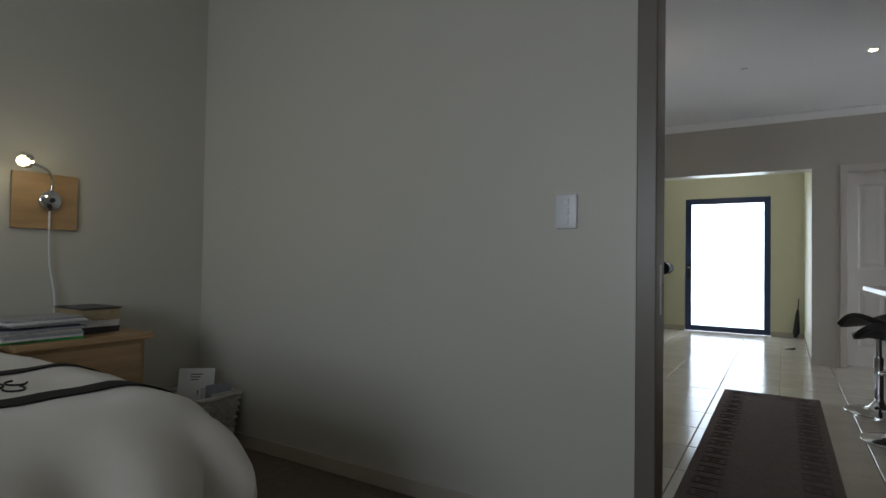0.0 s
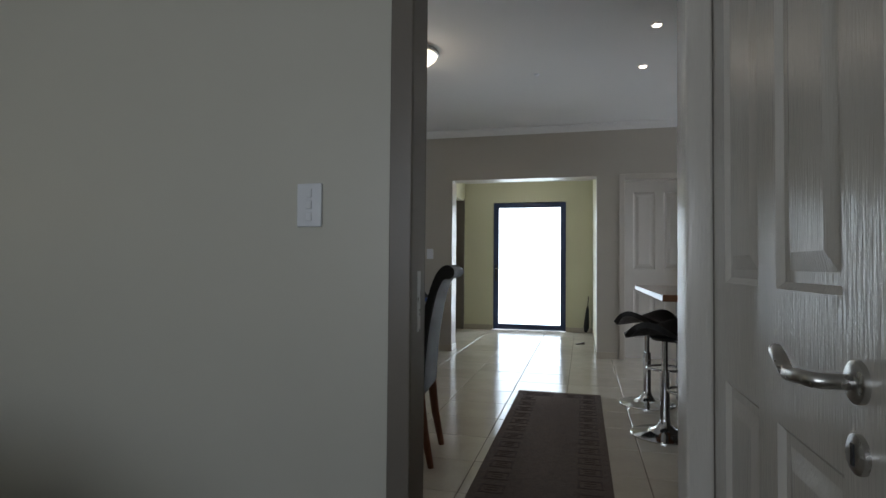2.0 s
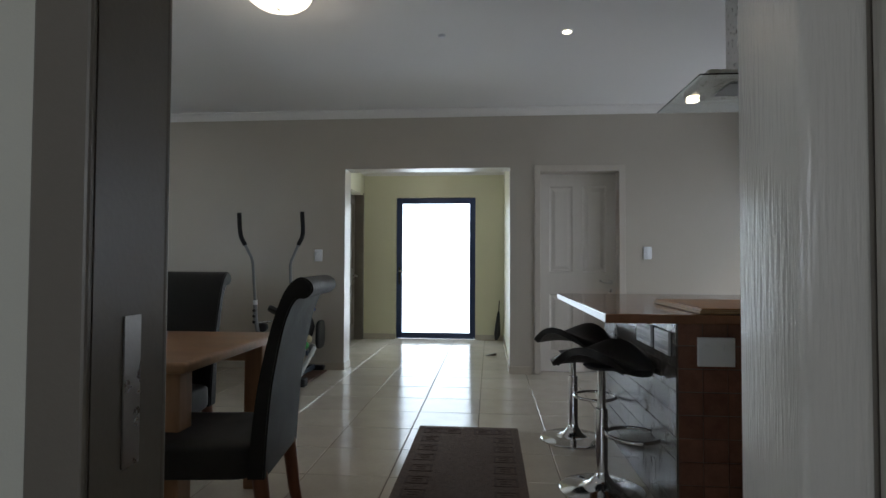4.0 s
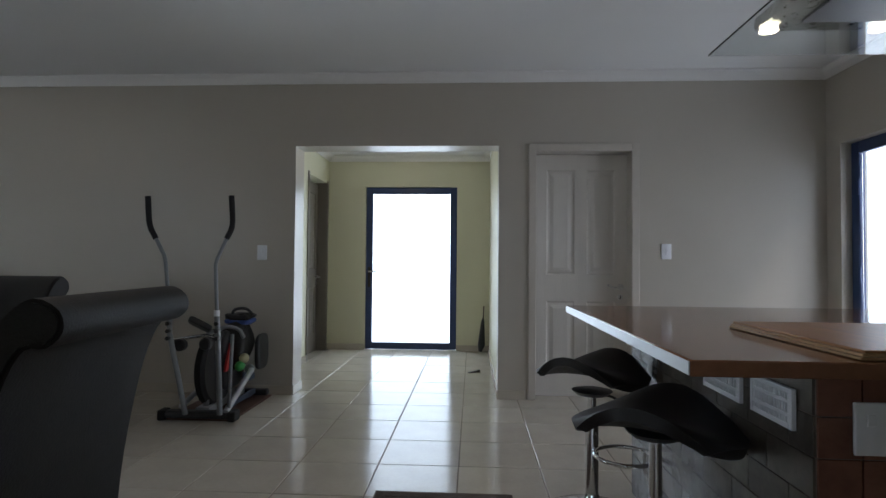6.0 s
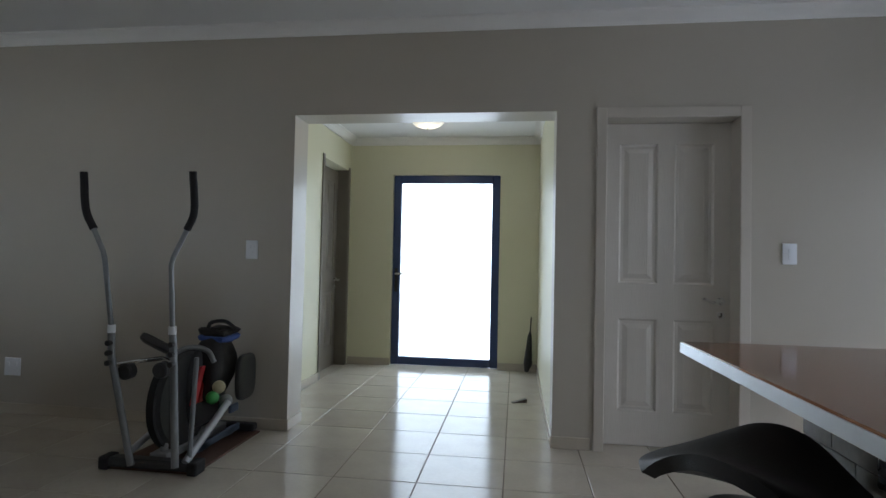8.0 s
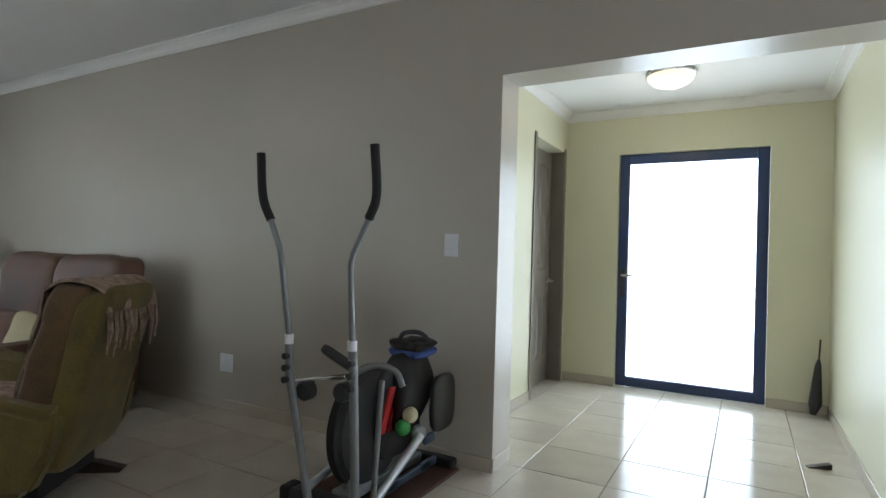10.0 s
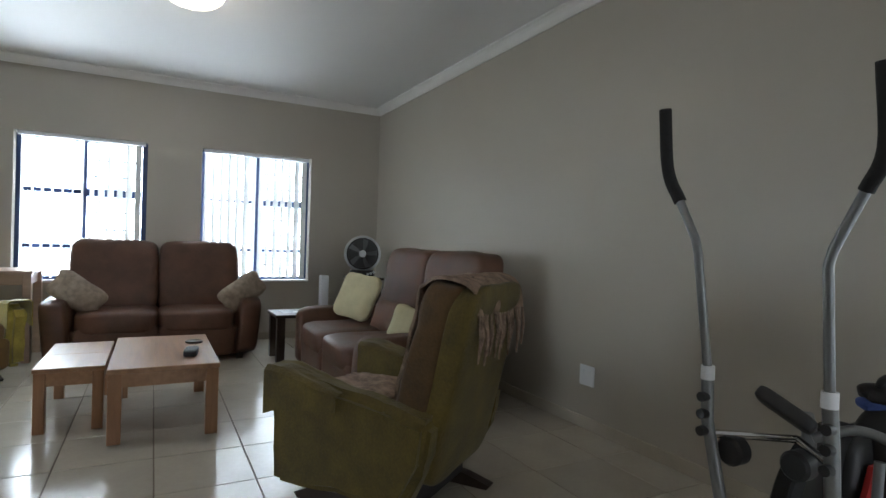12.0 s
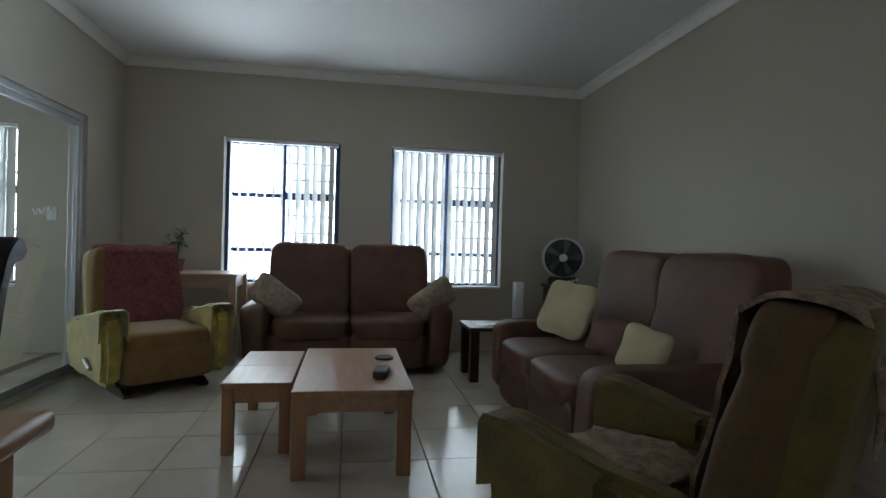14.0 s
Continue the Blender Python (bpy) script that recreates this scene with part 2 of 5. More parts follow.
def tube(bm, pts, r, n=12, caps=True):
    """A round bar along the points; r a number or one per point."""
    pts = [Vector(p) for p in pts]
    rad = r if isinstance(r, (list, tuple)) else [r] * len(pts)
    up = Vector((0.31, 0.52, 0.79))
    rings = []
    for i, p in enumerate(pts):
        d = (pts[min(i + 1, len(pts) - 1)] - pts[max(i - 1, 0)]).normalized()
        a = d.cross(up)
        if a.length < 0.05:
            a = d.cross(Vector((1, 0, 0)))
        a.normalize()
        b = d.cross(a)
        rings.append([bm.verts.new(p + rad[i] * (a * math.cos(2 * math.pi * k / n) + b * math.sin(2 * math.pi * k / n))) for k in range(n)])
    for u, v in zip(rings, rings[1:]):
        for k in range(n):
            bm.faces.new((u[k], u[(k + 1) % n], v[(k + 1) % n], v[k]))
    if caps:
        bm.faces.new(rings[0][::-1])
        bm.faces.new(rings[-1])
    return bm


def tb(pts, r, n=12):
    return tube(bmesh.new(), pts, r, n)


def arc(pts, n=6):
    """Rounds a polyline by a Catmull-Rom curve."""
    pts = [Vector(p) for p in pts]
    q = [pts[0] * 2 - pts[1]] + pts + [pts[-1] * 2 - pts[-2]]
    out = []
    for i in range(1, len(q) - 2):
        for k in range(n):
            t = k / n
            out.append(0.5 * ((2 * q[i]) + (q[i + 1] - q[i - 1]) * t + (2 * q[i - 1] - 5 * q[i] + 4 * q[i + 1] - q[i + 2]) * t * t + (3 * q[i] - q[i - 1] - 3 * q[i + 1] + q[i + 2]) * t ** 3))
    return out + [pts[-1]]


def lathe(bm, profile, c=(0, 0, 0), n=32, axis="z", ring=False):
    """Turns (radius, height) pairs round an axis through c."""
    rows = []
    for r, h in profile:
        row = []
        for k in range(n):
            a = 2 * math.pi * k / n
            u, v = r * math.cos(a), r * math.sin(a)
            q = {"z": (u, v, h), "x": (h, u, v), "y": (v, h, u)}[axis]
            row.append(bm.verts.new(Vector(q) + Vector(c)))
        rows.append(row)
    for a, b in zip(rows, rows[1:] + (rows[:1] if ring else [])):
        for k in range(n):
            bm.faces.new((a[k], a[(k + 1) % n], b[(k + 1) % n], b[k]))
    if not ring:
        bm.faces.new(rows[0][::-1])
        bm.faces.new(rows[-1])
    bmesh.ops.recalc_face_normals(bm, faces=bm.faces)
    return bm


def lt(profile, c=(0, 0, 0), n=32, axis="z", ring=False):
    return lathe(bmesh.new(), profile, c, n, axis, ring)


def prism(bm, profile, place, a, b):
    """A profile of (u, v) pairs drawn out from a to b; place(u, v, s) gives the point."""
    r0 = [bm.verts.new(place(u, v, a)) for u, v in profile]
    r1 = [bm.verts.new(place(u, v, b)) for u, v in profile]
    n = len(profile)
    for k in range(n):
        bm.faces.new((r0[k], r0[(k + 1) % n], r1[(k + 1) % n], r1[k]))
    bm.faces.new(r0[::-1])
    bm.faces.new(r1)
    bmesh.ops.recalc_face_normals(bm, faces=bm.faces)
    return bm


def sheet(nu, nv, f, thick=0.012):
    """A cloth from a function of (u, v) in 0..1, with thickness."""
    bm = bmesh.new()
    g = [[bm.verts.new(f(i / nu, j / nv)) for j in range(nv + 1)] for i in range(nu + 1)]
    for i in range(nu):
        for j in range(nv):
            bm.faces.new((g[i][j], g[i + 1][j], g[i + 1][j + 1], g[i][j + 1]))
    bm.normal_update()
    low = [[bm.verts.new(v.co - v.normal * thick) for v in row] for row in g]
    for i in range(nu):
        for j in range(nv):
            bm.faces.new((low[i][j + 1], low[i + 1][j + 1], low[i + 1][j], low[i][j]))
    rim = [(i, 0) for i in range(nu)] + [(nu, j) for j in range(nv)] + [(i, nv) for i in range(nu, 0, -1)] + [(0, j) for j in range(nv, 0, -1)]
    for (i, j), (p, q) in zip(rim, rim[1:] + rim[:1]):
        bm.faces.new((g[p][q], g[i][j], low[i][j], low[p][q]))
    return bm


# ---- setting: walls, floors, ceilings ----
H = 2.70
HALL_H = 2.49
BED_H = 2.70
NY, WX, EX, SY = 7.10, -6.58, 3.50, 2.18
WS = 2.70


def wall(name, along, a, b, t0, t1, z1, openings, material, label):
    """A wall along x or y from a to b, between t0 and t1, with openings (from, to, bottom, top)."""
    bm = bmesh.new()
    def put(p, q, z, w):
        if q - p < 0.001 or w - z < 0.001:
            return
        if along == "x":
            box(bm, p, t0, z, q, t1, w)
        else:
            box(bm, t0, p, z, t1, q, w)
    at = a
    for p, q, z, w in sorted(openings):
        put(at, p, 0, z1)
        put(p, q, 0, z)
        put(p, q, w, z1)
        at = q
    put(at, b, 0, z1)
    return setting(name, bm, material, label, "wall")


OP = (-0.845, 0.872, 0.0, 2.095)
KD = (1.165, 1.972, 0.0, 2.06)
wall("wall_north", "x", WX - 0.2, EX + 0.2, NY, NY + 0.23, H, [OP, KD], WALL, "taupe painted plaster wall with a wide opening")
W1 = (3.57, 4.645, 0.64, 2.03)
W2 = (5.145, 6.285, 0.64, 2.03)
WP = (0.75, 1.83, 0.60, 2.05)
wall("wall_west", "y", -0.2, NY, WX - 0.2, WX, H, [W1, W2, WP], WALL, "taupe painted plaster wall with two windows")
ED = (5.75, 6.93, 0.0, 2.07)
wall("wall_east", "y", SY, NY, EX, EX + 0.2, H, [ED], WALL, "taupe painted plaster kitchen wall")
SD = (-5.89, -3.09, 0.0, 2.0)
wall("wall_south", "x", WX, -2.53, WS - 0.15, WS, H, [SD], WALL, "taupe painted plaster wall with a sliding door")
BD = (0.165, 1.03, 0.0, 2.06)
wall("wall_bedroom_north", "x", -2.53, EX + 0.2, 2.05, 2.18, H, [BD], SAGE, "sage painted plaster bedroom wall with a doorway")
setting("wall_south_inner", bx(-2.53, 2.18, 0, -2.33, WS, H), WALL, "taupe painted plaster wall end", "wall")
wall("wall_bedroom_west", "y", -2.2, 2.05, -2.53, -2.33, H, [], SAGE, "sage painted plaster bedroom wall")
wall("wall_bedroom_south", "x", -2.33, 2.2, -2.2, -2.0, H, [(-1.1, 0.7, 0.9, 2.1)], SAGE, "sage painted plaster wall with a window")
wall("wall_bedroom_east", "y", -2.2, 2.05, 2.2, 2.4, H, [], SAGE, "sage painted plaster bedroom wall")
# The opening is assumed, out of view, to let the patio fill through.
wall("wall_patio_south", "x", WX, -2.53, -0.2, 0.0, H, [(-5.8, -3.4, 0.3, 2.1)], CREAM, "cream painted plaster patio wall")
HD = (8.63, 9.43, 0.0, 2.12)
FD = (-0.722, 0.456, 0.0, 2.09)
wall("wall_hall_west", "y", NY + 0.23, 9.73, -1.40, -1.20, H, [HD], CREAM, "cream painted plaster hall wall with a doorway")
wall("wall_hall_east", "y", NY + 0.23, 9.73, 0.872, 1.07, H, [], CREAM, "cream painted plaster hall wall")
wall("wall_hall_north", "x", -1.20, 0.872, 9.53, 9.73, H, [FD], CREAM, "cream painted plaster wall round the front door")

setting("ceiling", bx(WX - 0.2, 2.05, H, EX + 0.2, NY + 0.23, H + 0.12), WHITE, "smooth white painted ceiling", "ceiling")
setting("ceiling_hall", bx(-1.2, NY + 0.23, HALL_H, 0.872, 9.53, HALL_H + 0.12), WHITE, "smooth white painted hall ceiling", "ceiling")
setting("ceiling_bedroom", bx(-2.53, -2.2, H, 2.4, 2.05, H + 0.12), WHITE, "smooth white painted bedroom ceiling", "ceiling")
setting("ceiling_patio", bx(WX - 0.2, -0.2, H, -2.53, 2.05, H + 0.12), WHITE, "smooth white painted patio ceiling", "ceiling")
setting("ground", bx(-60, -60, -0.25, 60, 60, -0.10), STONE, "grey paved ground outside the house", "ground")
setting("floor_bedroom", bx(-2.33, -2.0, -0.10, 2.2, 2.11, 0.0), CARPET, "brown short-pile bedroom carpet", "floor")
floor = setting("floor", bx(WX - 0.1, 2.11, -0.10, EX + 0.1, 9.75, -0.004), GROUT, "cream glazed floor tiles with dark grout joints", "floor")
setting("floor_patio", bx(WX, 0.0, -0.10, -2.53, 2.11, -0.002), SKIRT, "beige tiled patio floor", "floor")
setting("floor_side_room", bx(-3.6, 7.4, -0.10, -1.40, 9.75, -0.002), SKIRT, "beige tiled side room floor", "floor")

COVE = [(0, 0), (0.0, -0.075), (0.012, -0.075), (0.018, -0.058), (0.035, -0.034), (0.058, -0.018), (0.075, -0.012), (0.075, 0)]


def cornice(name, along, at, sign, a, b, z):
    bm = bmesh.new()
    if along == "x":
        prism(bm, COVE, lambda u, v, s: Vector((s, at + sign * u, z + v)), a, b)
    else:
        prism(bm, COVE, lambda u, v, s: Vector((at + sign * u, s, z + v)), a, b)
    return setting(name, bm, CORNICE, "white moulded plaster cove cornice", "cornice")


cornice("trim_cornice_north", "x", NY, -1, WX, EX, H)
cornice("trim_cornice_west", "y", WX, 1, WS, NY, H)
cornice("trim_cornice_south", "x", WS, 1, WX, -2.33, H)
cornice("trim_cornice_east", "y", EX, -1, SY, NY, H)
cornice("trim_cornice_inner", "x", SY, 1, -2.33, EX, H)
cornice("trim_cornice_hall_north", "x", 9.53, -1, -1.2, 0.872, HALL_H)
cornice("trim_cornice_hall_west", "y", -1.2, 1, NY + 0.23, 9.53, HALL_H)
cornice("trim_cornice_hall_east", "y", 0.872, -1, NY + 0.23, 9.53, HALL_H)


def skirting(name, x0, y0, x1, y1):
    return setting(name, bx(x0, y0, 0, x1, y1, 0.075, 0.003, seg=1), SKIRT, "beige tile skirting along the wall", "skirting")


skirting("baseboard_north", WX, NY - 0.010, OP[0] - 0.001, NY)
skirting("baseboard_north_mid", OP[1] + 0.001, NY - 0.010, 1.10, NY)
skirting("baseboard_north_east", 2.01, NY - 0.010, EX, NY)
skirting("baseboard_opening", OP[0], NY - 0.010, OP[0] + 0.010, NY + 0.23)
skirting("baseboard_hall_east", 0.862, NY - 0.010, 0.872, 9.52)
skirting("baseboard_hall_north", -1.2, 9.52, FD[0], 9.53)
skirting("baseboard_hall_north_end", FD[1], 9.52, 0.862, 9.53)
skirting("baseboard_hall_west", -1.2, NY + 0.23, -1.19, HD[0])
skirting("baseboard_west", WX, WS, WX + 0.010, NY - 0.010)
skirting("baseboard_south", WX + 0.01, WS, SD[0], WS + 0.01)
skirting("baseboard_bedroom", -2.32, 2.04, BD[0] - 0.05, 2.05)
skirting("baseboard_bedroom_west", -2.33, -2.0, -2.32, 2.05)

# ---- doors and windows ----


def panel_face(bm, w, h, y, sign, rows):
    """Raised-and-fielded panels on a door face at y: rows of (x0, x1, z0, z1)."""
    for x0, x1, z0, z1 in rows:
        prof = [(0.0, 0.0), (0.012, 0.010), (0.030, 0.010), (0.060, 0.002)]
        rings = []
        for inset, depth in prof:
            rings.append([bm.verts.new((x, y - sign * depth, z)) for x, z in ((x0 + inset, z0 + inset), (x1 - inset, z0 + inset), (x1 - inset, z1 - inset), (x0 + inset, z1 - inset))])
        for a, b in zip(rings, rings[1:]):
            for k in range(4):
                bm.faces.new((a[k], a[(k + 1) % 4], b[(k + 1) % 4], b[k]))
        bm.faces.new(rings[-1])


def panel_door(name, m, w, h, label, paint=None, thick=0.04):
    """A door leaf hinged at its origin, along +x, with four moulded panels a face."""
    door = thing(name, m, label, "door")
    door["kind"] = "structure"
    bm = bmesh.new()
    st, mid = 0.105, 0.10
    cx = w / 2
    cells = [(st, cx - mid / 2, 1.025, h - 0.13), (cx + mid / 2, w - st, 1.025, h - 0.13), (st, cx - mid / 2, 0.22, 0.80), (cx + mid / 2, w - st, 0.22, 0.80)]
    y0, y1 = -thick / 2, thick / 2
    xs, zs = [0, st, cx - mid / 2, cx + mid / 2, w - st, w], [0.005, 0.22, 0.80, 1.025, h - 0.13, h]
    for y, sign in ((y0, -1), (y1, 1)):
        for i in range(5):
            for j in range(5):
                if i in (1, 3) and j in (1, 3):
                    continue
                q = [bm.verts.new(v) for v in ((xs[i], y, zs[j]), (xs[i + 1], y, zs[j]), (xs[i + 1], y, zs[j + 1]), (xs[i], y, zs[j + 1]))]
                bm.faces.new(q)
        panel_face(bm, w, h, y, sign, cells)
    for p in (((0, y0, 0.005), (0, y1, 0.005), (0, y1, h), (0, y0, h)), ((w, y0, 0.005), (w, y1, 0.005), (w, y1, h), (w, y0, h)), ((0, y0, h), (0, y1, h), (w, y1, h), (w, y0, h)), ((0, y0, 0.005), (0, y1, 0.005), (w, y1, 0.005), (w, y0, 0.005))):
        bm.faces.new([bm.verts.new(v) for v in p])
    bmesh.ops.remove_doubles(bm, verts=bm.verts, dist=0.0005)
    bmesh.ops.recalc_face_normals(bm, faces=bm.faces)
    part("leaf", bm, paint or DOORW, door)
    hx, hz = w - 0.06, 0.925
    for sign in (-1, 1):
        y = sign * thick / 2
        rose = part("rose", lt([(0.026, 0), (0.026, 0.007), (0.022, 0.010)], (hx, y, hz), 24, "y") if sign > 0 else lt([(0.022, -0.010), (0.026, -0.007), (0.026, 0)], (hx, y, hz), 24, "y"), STEEL, door, "brushed steel rose", True)
        handle = part("door_handle", tb(arc([(hx, y, hz), (hx, y + sign * 0.045, hz), (hx - 0.02, y + sign * 0.055, hz), (hx - 0.07, y + sign * 0.055, hz - 0.004), (hx - 0.10, y + sign * 0.055, hz + 0.012), (hx - 0.125, y + sign * 0.052, hz + 0.018)]), 0.0095), STEEL, door, "curved brushed steel lever handle", True)
        plate = part("keyhole_plate", lt([(0.024, 0), (0.024, 0.007), (0.020, 0.009)], (hx, y, hz - 0.085), 24, "y") if sign > 0 else lt([(0.020, -0.009), (0.024, -0.007), (0.024, 0)], (hx, y, hz - 0.085), 24, "y"), STEEL, door, "round steel keyhole plate", True)
        part("keyhole", bx(hx - 0.004, y + sign * 0.006, hz - 0.098, hx + 0.004, y + sign * 0.0105, hz - 0.072), BLACKP, plate)
    part("latch_plate", bx(w - 0.002, -0.012, hz - 0.13, w + 0.002, 0.012, hz + 0.05), STEEL, door, "steel latch plate")
    return door


panel_door("door_1", Matrix.Translation((1.052, 2.034, 0)) @ pose(0, 0, 0, 0, 0, -90), 0.80, 2.03, "off-white four-panel wooden door standing open")
panel_door("door_2", Matrix.Translation((1.178, NY + 0.16, 0)), 0.785, 2.045, "closed white four-panel door in the taupe wall")
panel_door("door_3", Matrix.Translation((-1.335, 8.64, 0)) @ pose(0, 0, 0, 0, 0, 90), 0.78, 2.10, "closed taupe door in the hall doorway", FRAMEP)


def door_frame(name, x0, x1, top, y0, y1, material, label, w=0.05, t=0.012, rebate=0.02):
    """A pressed frame round an opening along x: linings with a flat face on both sides."""
    bm = bmesh.new()
    for a, b in ((x0 - w, x0 + rebate), (x1 - rebate, x1 + w)):
        box(bm, a, y0 - t, 0, b, y0, top + w, 0.004)
        box(bm, a, y1, 0, b, y1 + t, top + w, 0.004)
    box(bm, x0 + 0.0005, y0, 0, x0 + rebate, y1, top)
    box(bm, x1 - rebate, y0, 0, x1 - 0.0005, y1, top)
    box(bm, x0 + rebate, y0 - t, top - rebate, x1 - rebate, y0, top + w, 0.004)
    box(bm, x0 + rebate, y1, top - rebate, x1 - rebate, y1 + t, top + w, 0.004)
    box(bm, x0 + rebate, y0, top - rebate, x1 - rebate, y1, top)
    return setting(name, bm, material, label, "door frame")


# The frame's dark tone holds the shade on its jamb.
door_frame("trim_bedroom_door", BD[0] + 0.05, BD[1], 2.06, 2.05, 2.18, FRAMEP, "taupe steel door frame with shade in its colour", w=0.048)
# Same frame in pale door paint, standing for light on the hinge side.
setting("trim_bedroom_door_hinge", bx(0.967, 2.035, 0, BD[1] + 0.001, 2.175, 2.036, 0.008, seg=3), DOORW, "hinge jamb of the bedroom doorway, coloured pale as if lit", "door jamb", True)
setting("trim_strike_plate", bx(BD[0] + 0.071, 2.10, 0.86, BD[0] + 0.073, 2.13, 1.04), STEEL, "steel strike plate on the door frame", "strike plate")
door_frame("trim_kitchen_door", KD[0] + 0.003, KD[1] - 0.003, 2.06, NY, NY + 0.23, FRAMEW, "pale painted steel door frame", rebate=0.012)
bm = bmesh.new()
for a, b in ((HD[0] - 0.03, HD[0] + 0.02), (HD[1] - 0.02, HD[1] + 0.03)):
    box(bm, -1.197 , a, 0, -1.188, b, HD[3] + 0.03, 0.003)
    box(bm, -1.40, max(a, HD[0] + 0.0005), 0, -1.197, min(b, HD[1] - 0.0005), HD[3])
setting("trim_hall_door", bm, FRAMEP, "taupe painted door frame", "door frame")


def glazed(name, along, a, b, z0, z1, at, label, bars=(), mullions=(), f=0.06, depth=0.05, material=NAVY, category="window", thin=(), glass=None):
    """A glazed frame in an opening: outer frame, mullions, bars (from, to, z, height) and panes."""
    ob = thing(name, Matrix.Identity(4), label, category)
    ob["kind"] = "structure"
    def bar(nm, p, q, z, w, d=depth, g=0.006, lab=""):
        if along == "x":
            return part(nm, bx(p, at - d / 2, z, q, at + d / 2, w, g, seg=1), material, ob, lab)
        return part(nm, bx(at - d / 2, p, z, at + d / 2, q, w, g, seg=1), material, ob, lab)
    bar("frame_side", a, a + f, z0, z1)
    bar("frame_side", b - f, b, z0, z1)
    bar("frame_top", a + f, b - f, z1 - f, z1)
    bar("frame_bottom", a + f, b - f, z0, z0 + f)
    for m in mullions:
        bar("mullion", m - f / 2, m + f / 2, z0 + f, z1 - f)
    for p, q, z, h in bars:
        bar("glazing_bar", p, q, z - h / 2, z + h / 2, depth * 0.8)
    for p, q, z in thin:
        bar("burglar_bar", p, q, z - 0.010, z + 0.010, 0.018, 0.002)
    edges = [a + f] + sorted(mullions) + [b - f]
    for p, q in zip(edges, edges[1:]):
        pb = bx(p + 0.002, at - 0.003, z0 + f, q - 0.002, at + 0.003, z1 - f) if along == "x" else bx(at - 0.003, p + 0.002, z0 + f, at + 0.003, q - 0.002, z1 - f)
        g = part("pane", pb, glass or GLASS, ob, "clear glass pane")
        g.visible_shadow = False
    return ob


fd = glazed("door_4", "x", FD[0] + 0.002, FD[1] - 0.002, 0.005, FD[3] - 0.002, 9.60, "navy framed glazed front door with bright daylight behind", f=0.085, depth=0.06, category="door")
part("door_handle", tb(arc([(FD[0] + 0.05, 9.57, 1.0), (FD[0] + 0.05, 9.52, 1.0), (FD[0] + 0.075, 9.515, 1.0), (FD[0] + 0.15, 9.515, 1.0)]), 0.010), STEEL, fd, "steel lever handle", True)
part("lock_plate", bx(FD[0] + 0.030, 9.562, 0.80, FD[0] + 0.065, 9.569, 1.06, 0.003), BLACKP, fd, "dark lock plate")
ked = glazed("door_5", "y", ED[0] + 0.002, ED[1] - 0.002, 0.005, ED[3] - 0.002, EX + 0.10, "navy framed glazed kitchen door to outside", f=0.09, mullions=(6.34,), category="door")
for z in (0.4, 1.05, 1.72):
    part("hinge", tb([(EX + 0.065, ED[1] - 0.10, z - 0.06), (EX + 0.065, ED[1] - 0.10, z + 0.06)], 0.012), NAVY, ked)


def slats(y0, y1, z0, z1, x, step, turn, parent_name, label):
    ob = thing(parent_name, Matrix.Identity(4), label, "blind")
    part("head_rail", bx(x - 0.025, y0, z1 - 0.035, x + 0.025, y1, z1, 0.004), PLASTIC, ob)
    proto = None
    n = int((y1 - y0) / step)
    for i in range(n):
        y = y0 + step * (i + 0.5)
        if proto is None:
            proto = part("blind_slat", bx(-0.0012, -0.0445, z0, 0.0012, 0.0445, z1 - 0.037), BLIND, ob)
        else:
            o = new("blind_slat", proto.data)
            o.parent = ob
            proto = o
        proto.matrix_basis = Matrix.Translation((x, y, 0)) @ Matrix.Rotation(radians(turn[i % len(turn)]), 4, "Z")
    return ob


def side_window(name, w, thin_side):
    y0, y1, z0, z1 = w
    mid = (y0 + y1) / 2
    zs = (z0 + 0.33, z0 + 0.86)
    bars = [(y0 + 0.05, mid - 0.02, zs[1], 0.045), (y0 + 0.05, y1 - 0.05, zs[0], 0.045), (mid + 0.02, y1 - 0.05, zs[1], 0.08)]
    thin = [(mid + 0.025, y1 - 0.05, z) for z in (z0 + 0.17, z0 + 0.50, z0 + 0.67, z0 + 1.02, z0 + 1.18)]
    ob = glazed(name, "y", y0 + 0.001, y1 - 0.001, z0 + 0.001, z1 - 0.001, WX - 0.13, "navy aluminium window with burglar bars and bright daylight", bars, (mid,), f=0.045, depth=0.045, thin=thin)
    part("window_sill", bx(WX - 0.10, y0 + 0.002, z0 - 0.012, WX + 0.012, y1 - 0.002, z0 + 0.012, 0.004), WHITE, ob, "white painted window sill")


side_window("window_1", W1, True)
side_window("window_2", W2, True)
side_window("window_3", WP, True)
slats(W1[0] + 0.02, W1[1] - 0.02, W1[2] + 0.03, W1[3] - 0.004, WX - 0.05, 0.078, (86, 88, 85, 87, 86, 88, 84, 70, 58, 55, 60, 56, 58), "vertical_blind", "white vertical fabric blind turned nearly fully open")
slats(W2[0] + 0.02, W2[1] - 0.02, W2[2] + 0.03, W2[3] - 0.004, WX - 0.05, 0.078, (40, 38, 42, 36, 39, 41, 55, 46, 50, 44, 48, 46, 36), "vertical_blind", "white vertical fabric blind with slats partly closed")
slats(WP[0] + 0.02, WP[1] - 0.02, WP[2] + 0.03, WP[3] - 0.004, WX - 0.05, 0.078, (30, 35, 28), "vertical_blind", "white vertical fabric blind with slats partly closed")

# sliding glass door to the patio
sd = thing("door_6", Matrix.Identity(4), "silver aluminium sliding glass door to a patio room", "sliding door")
sd["kind"] = "structure"
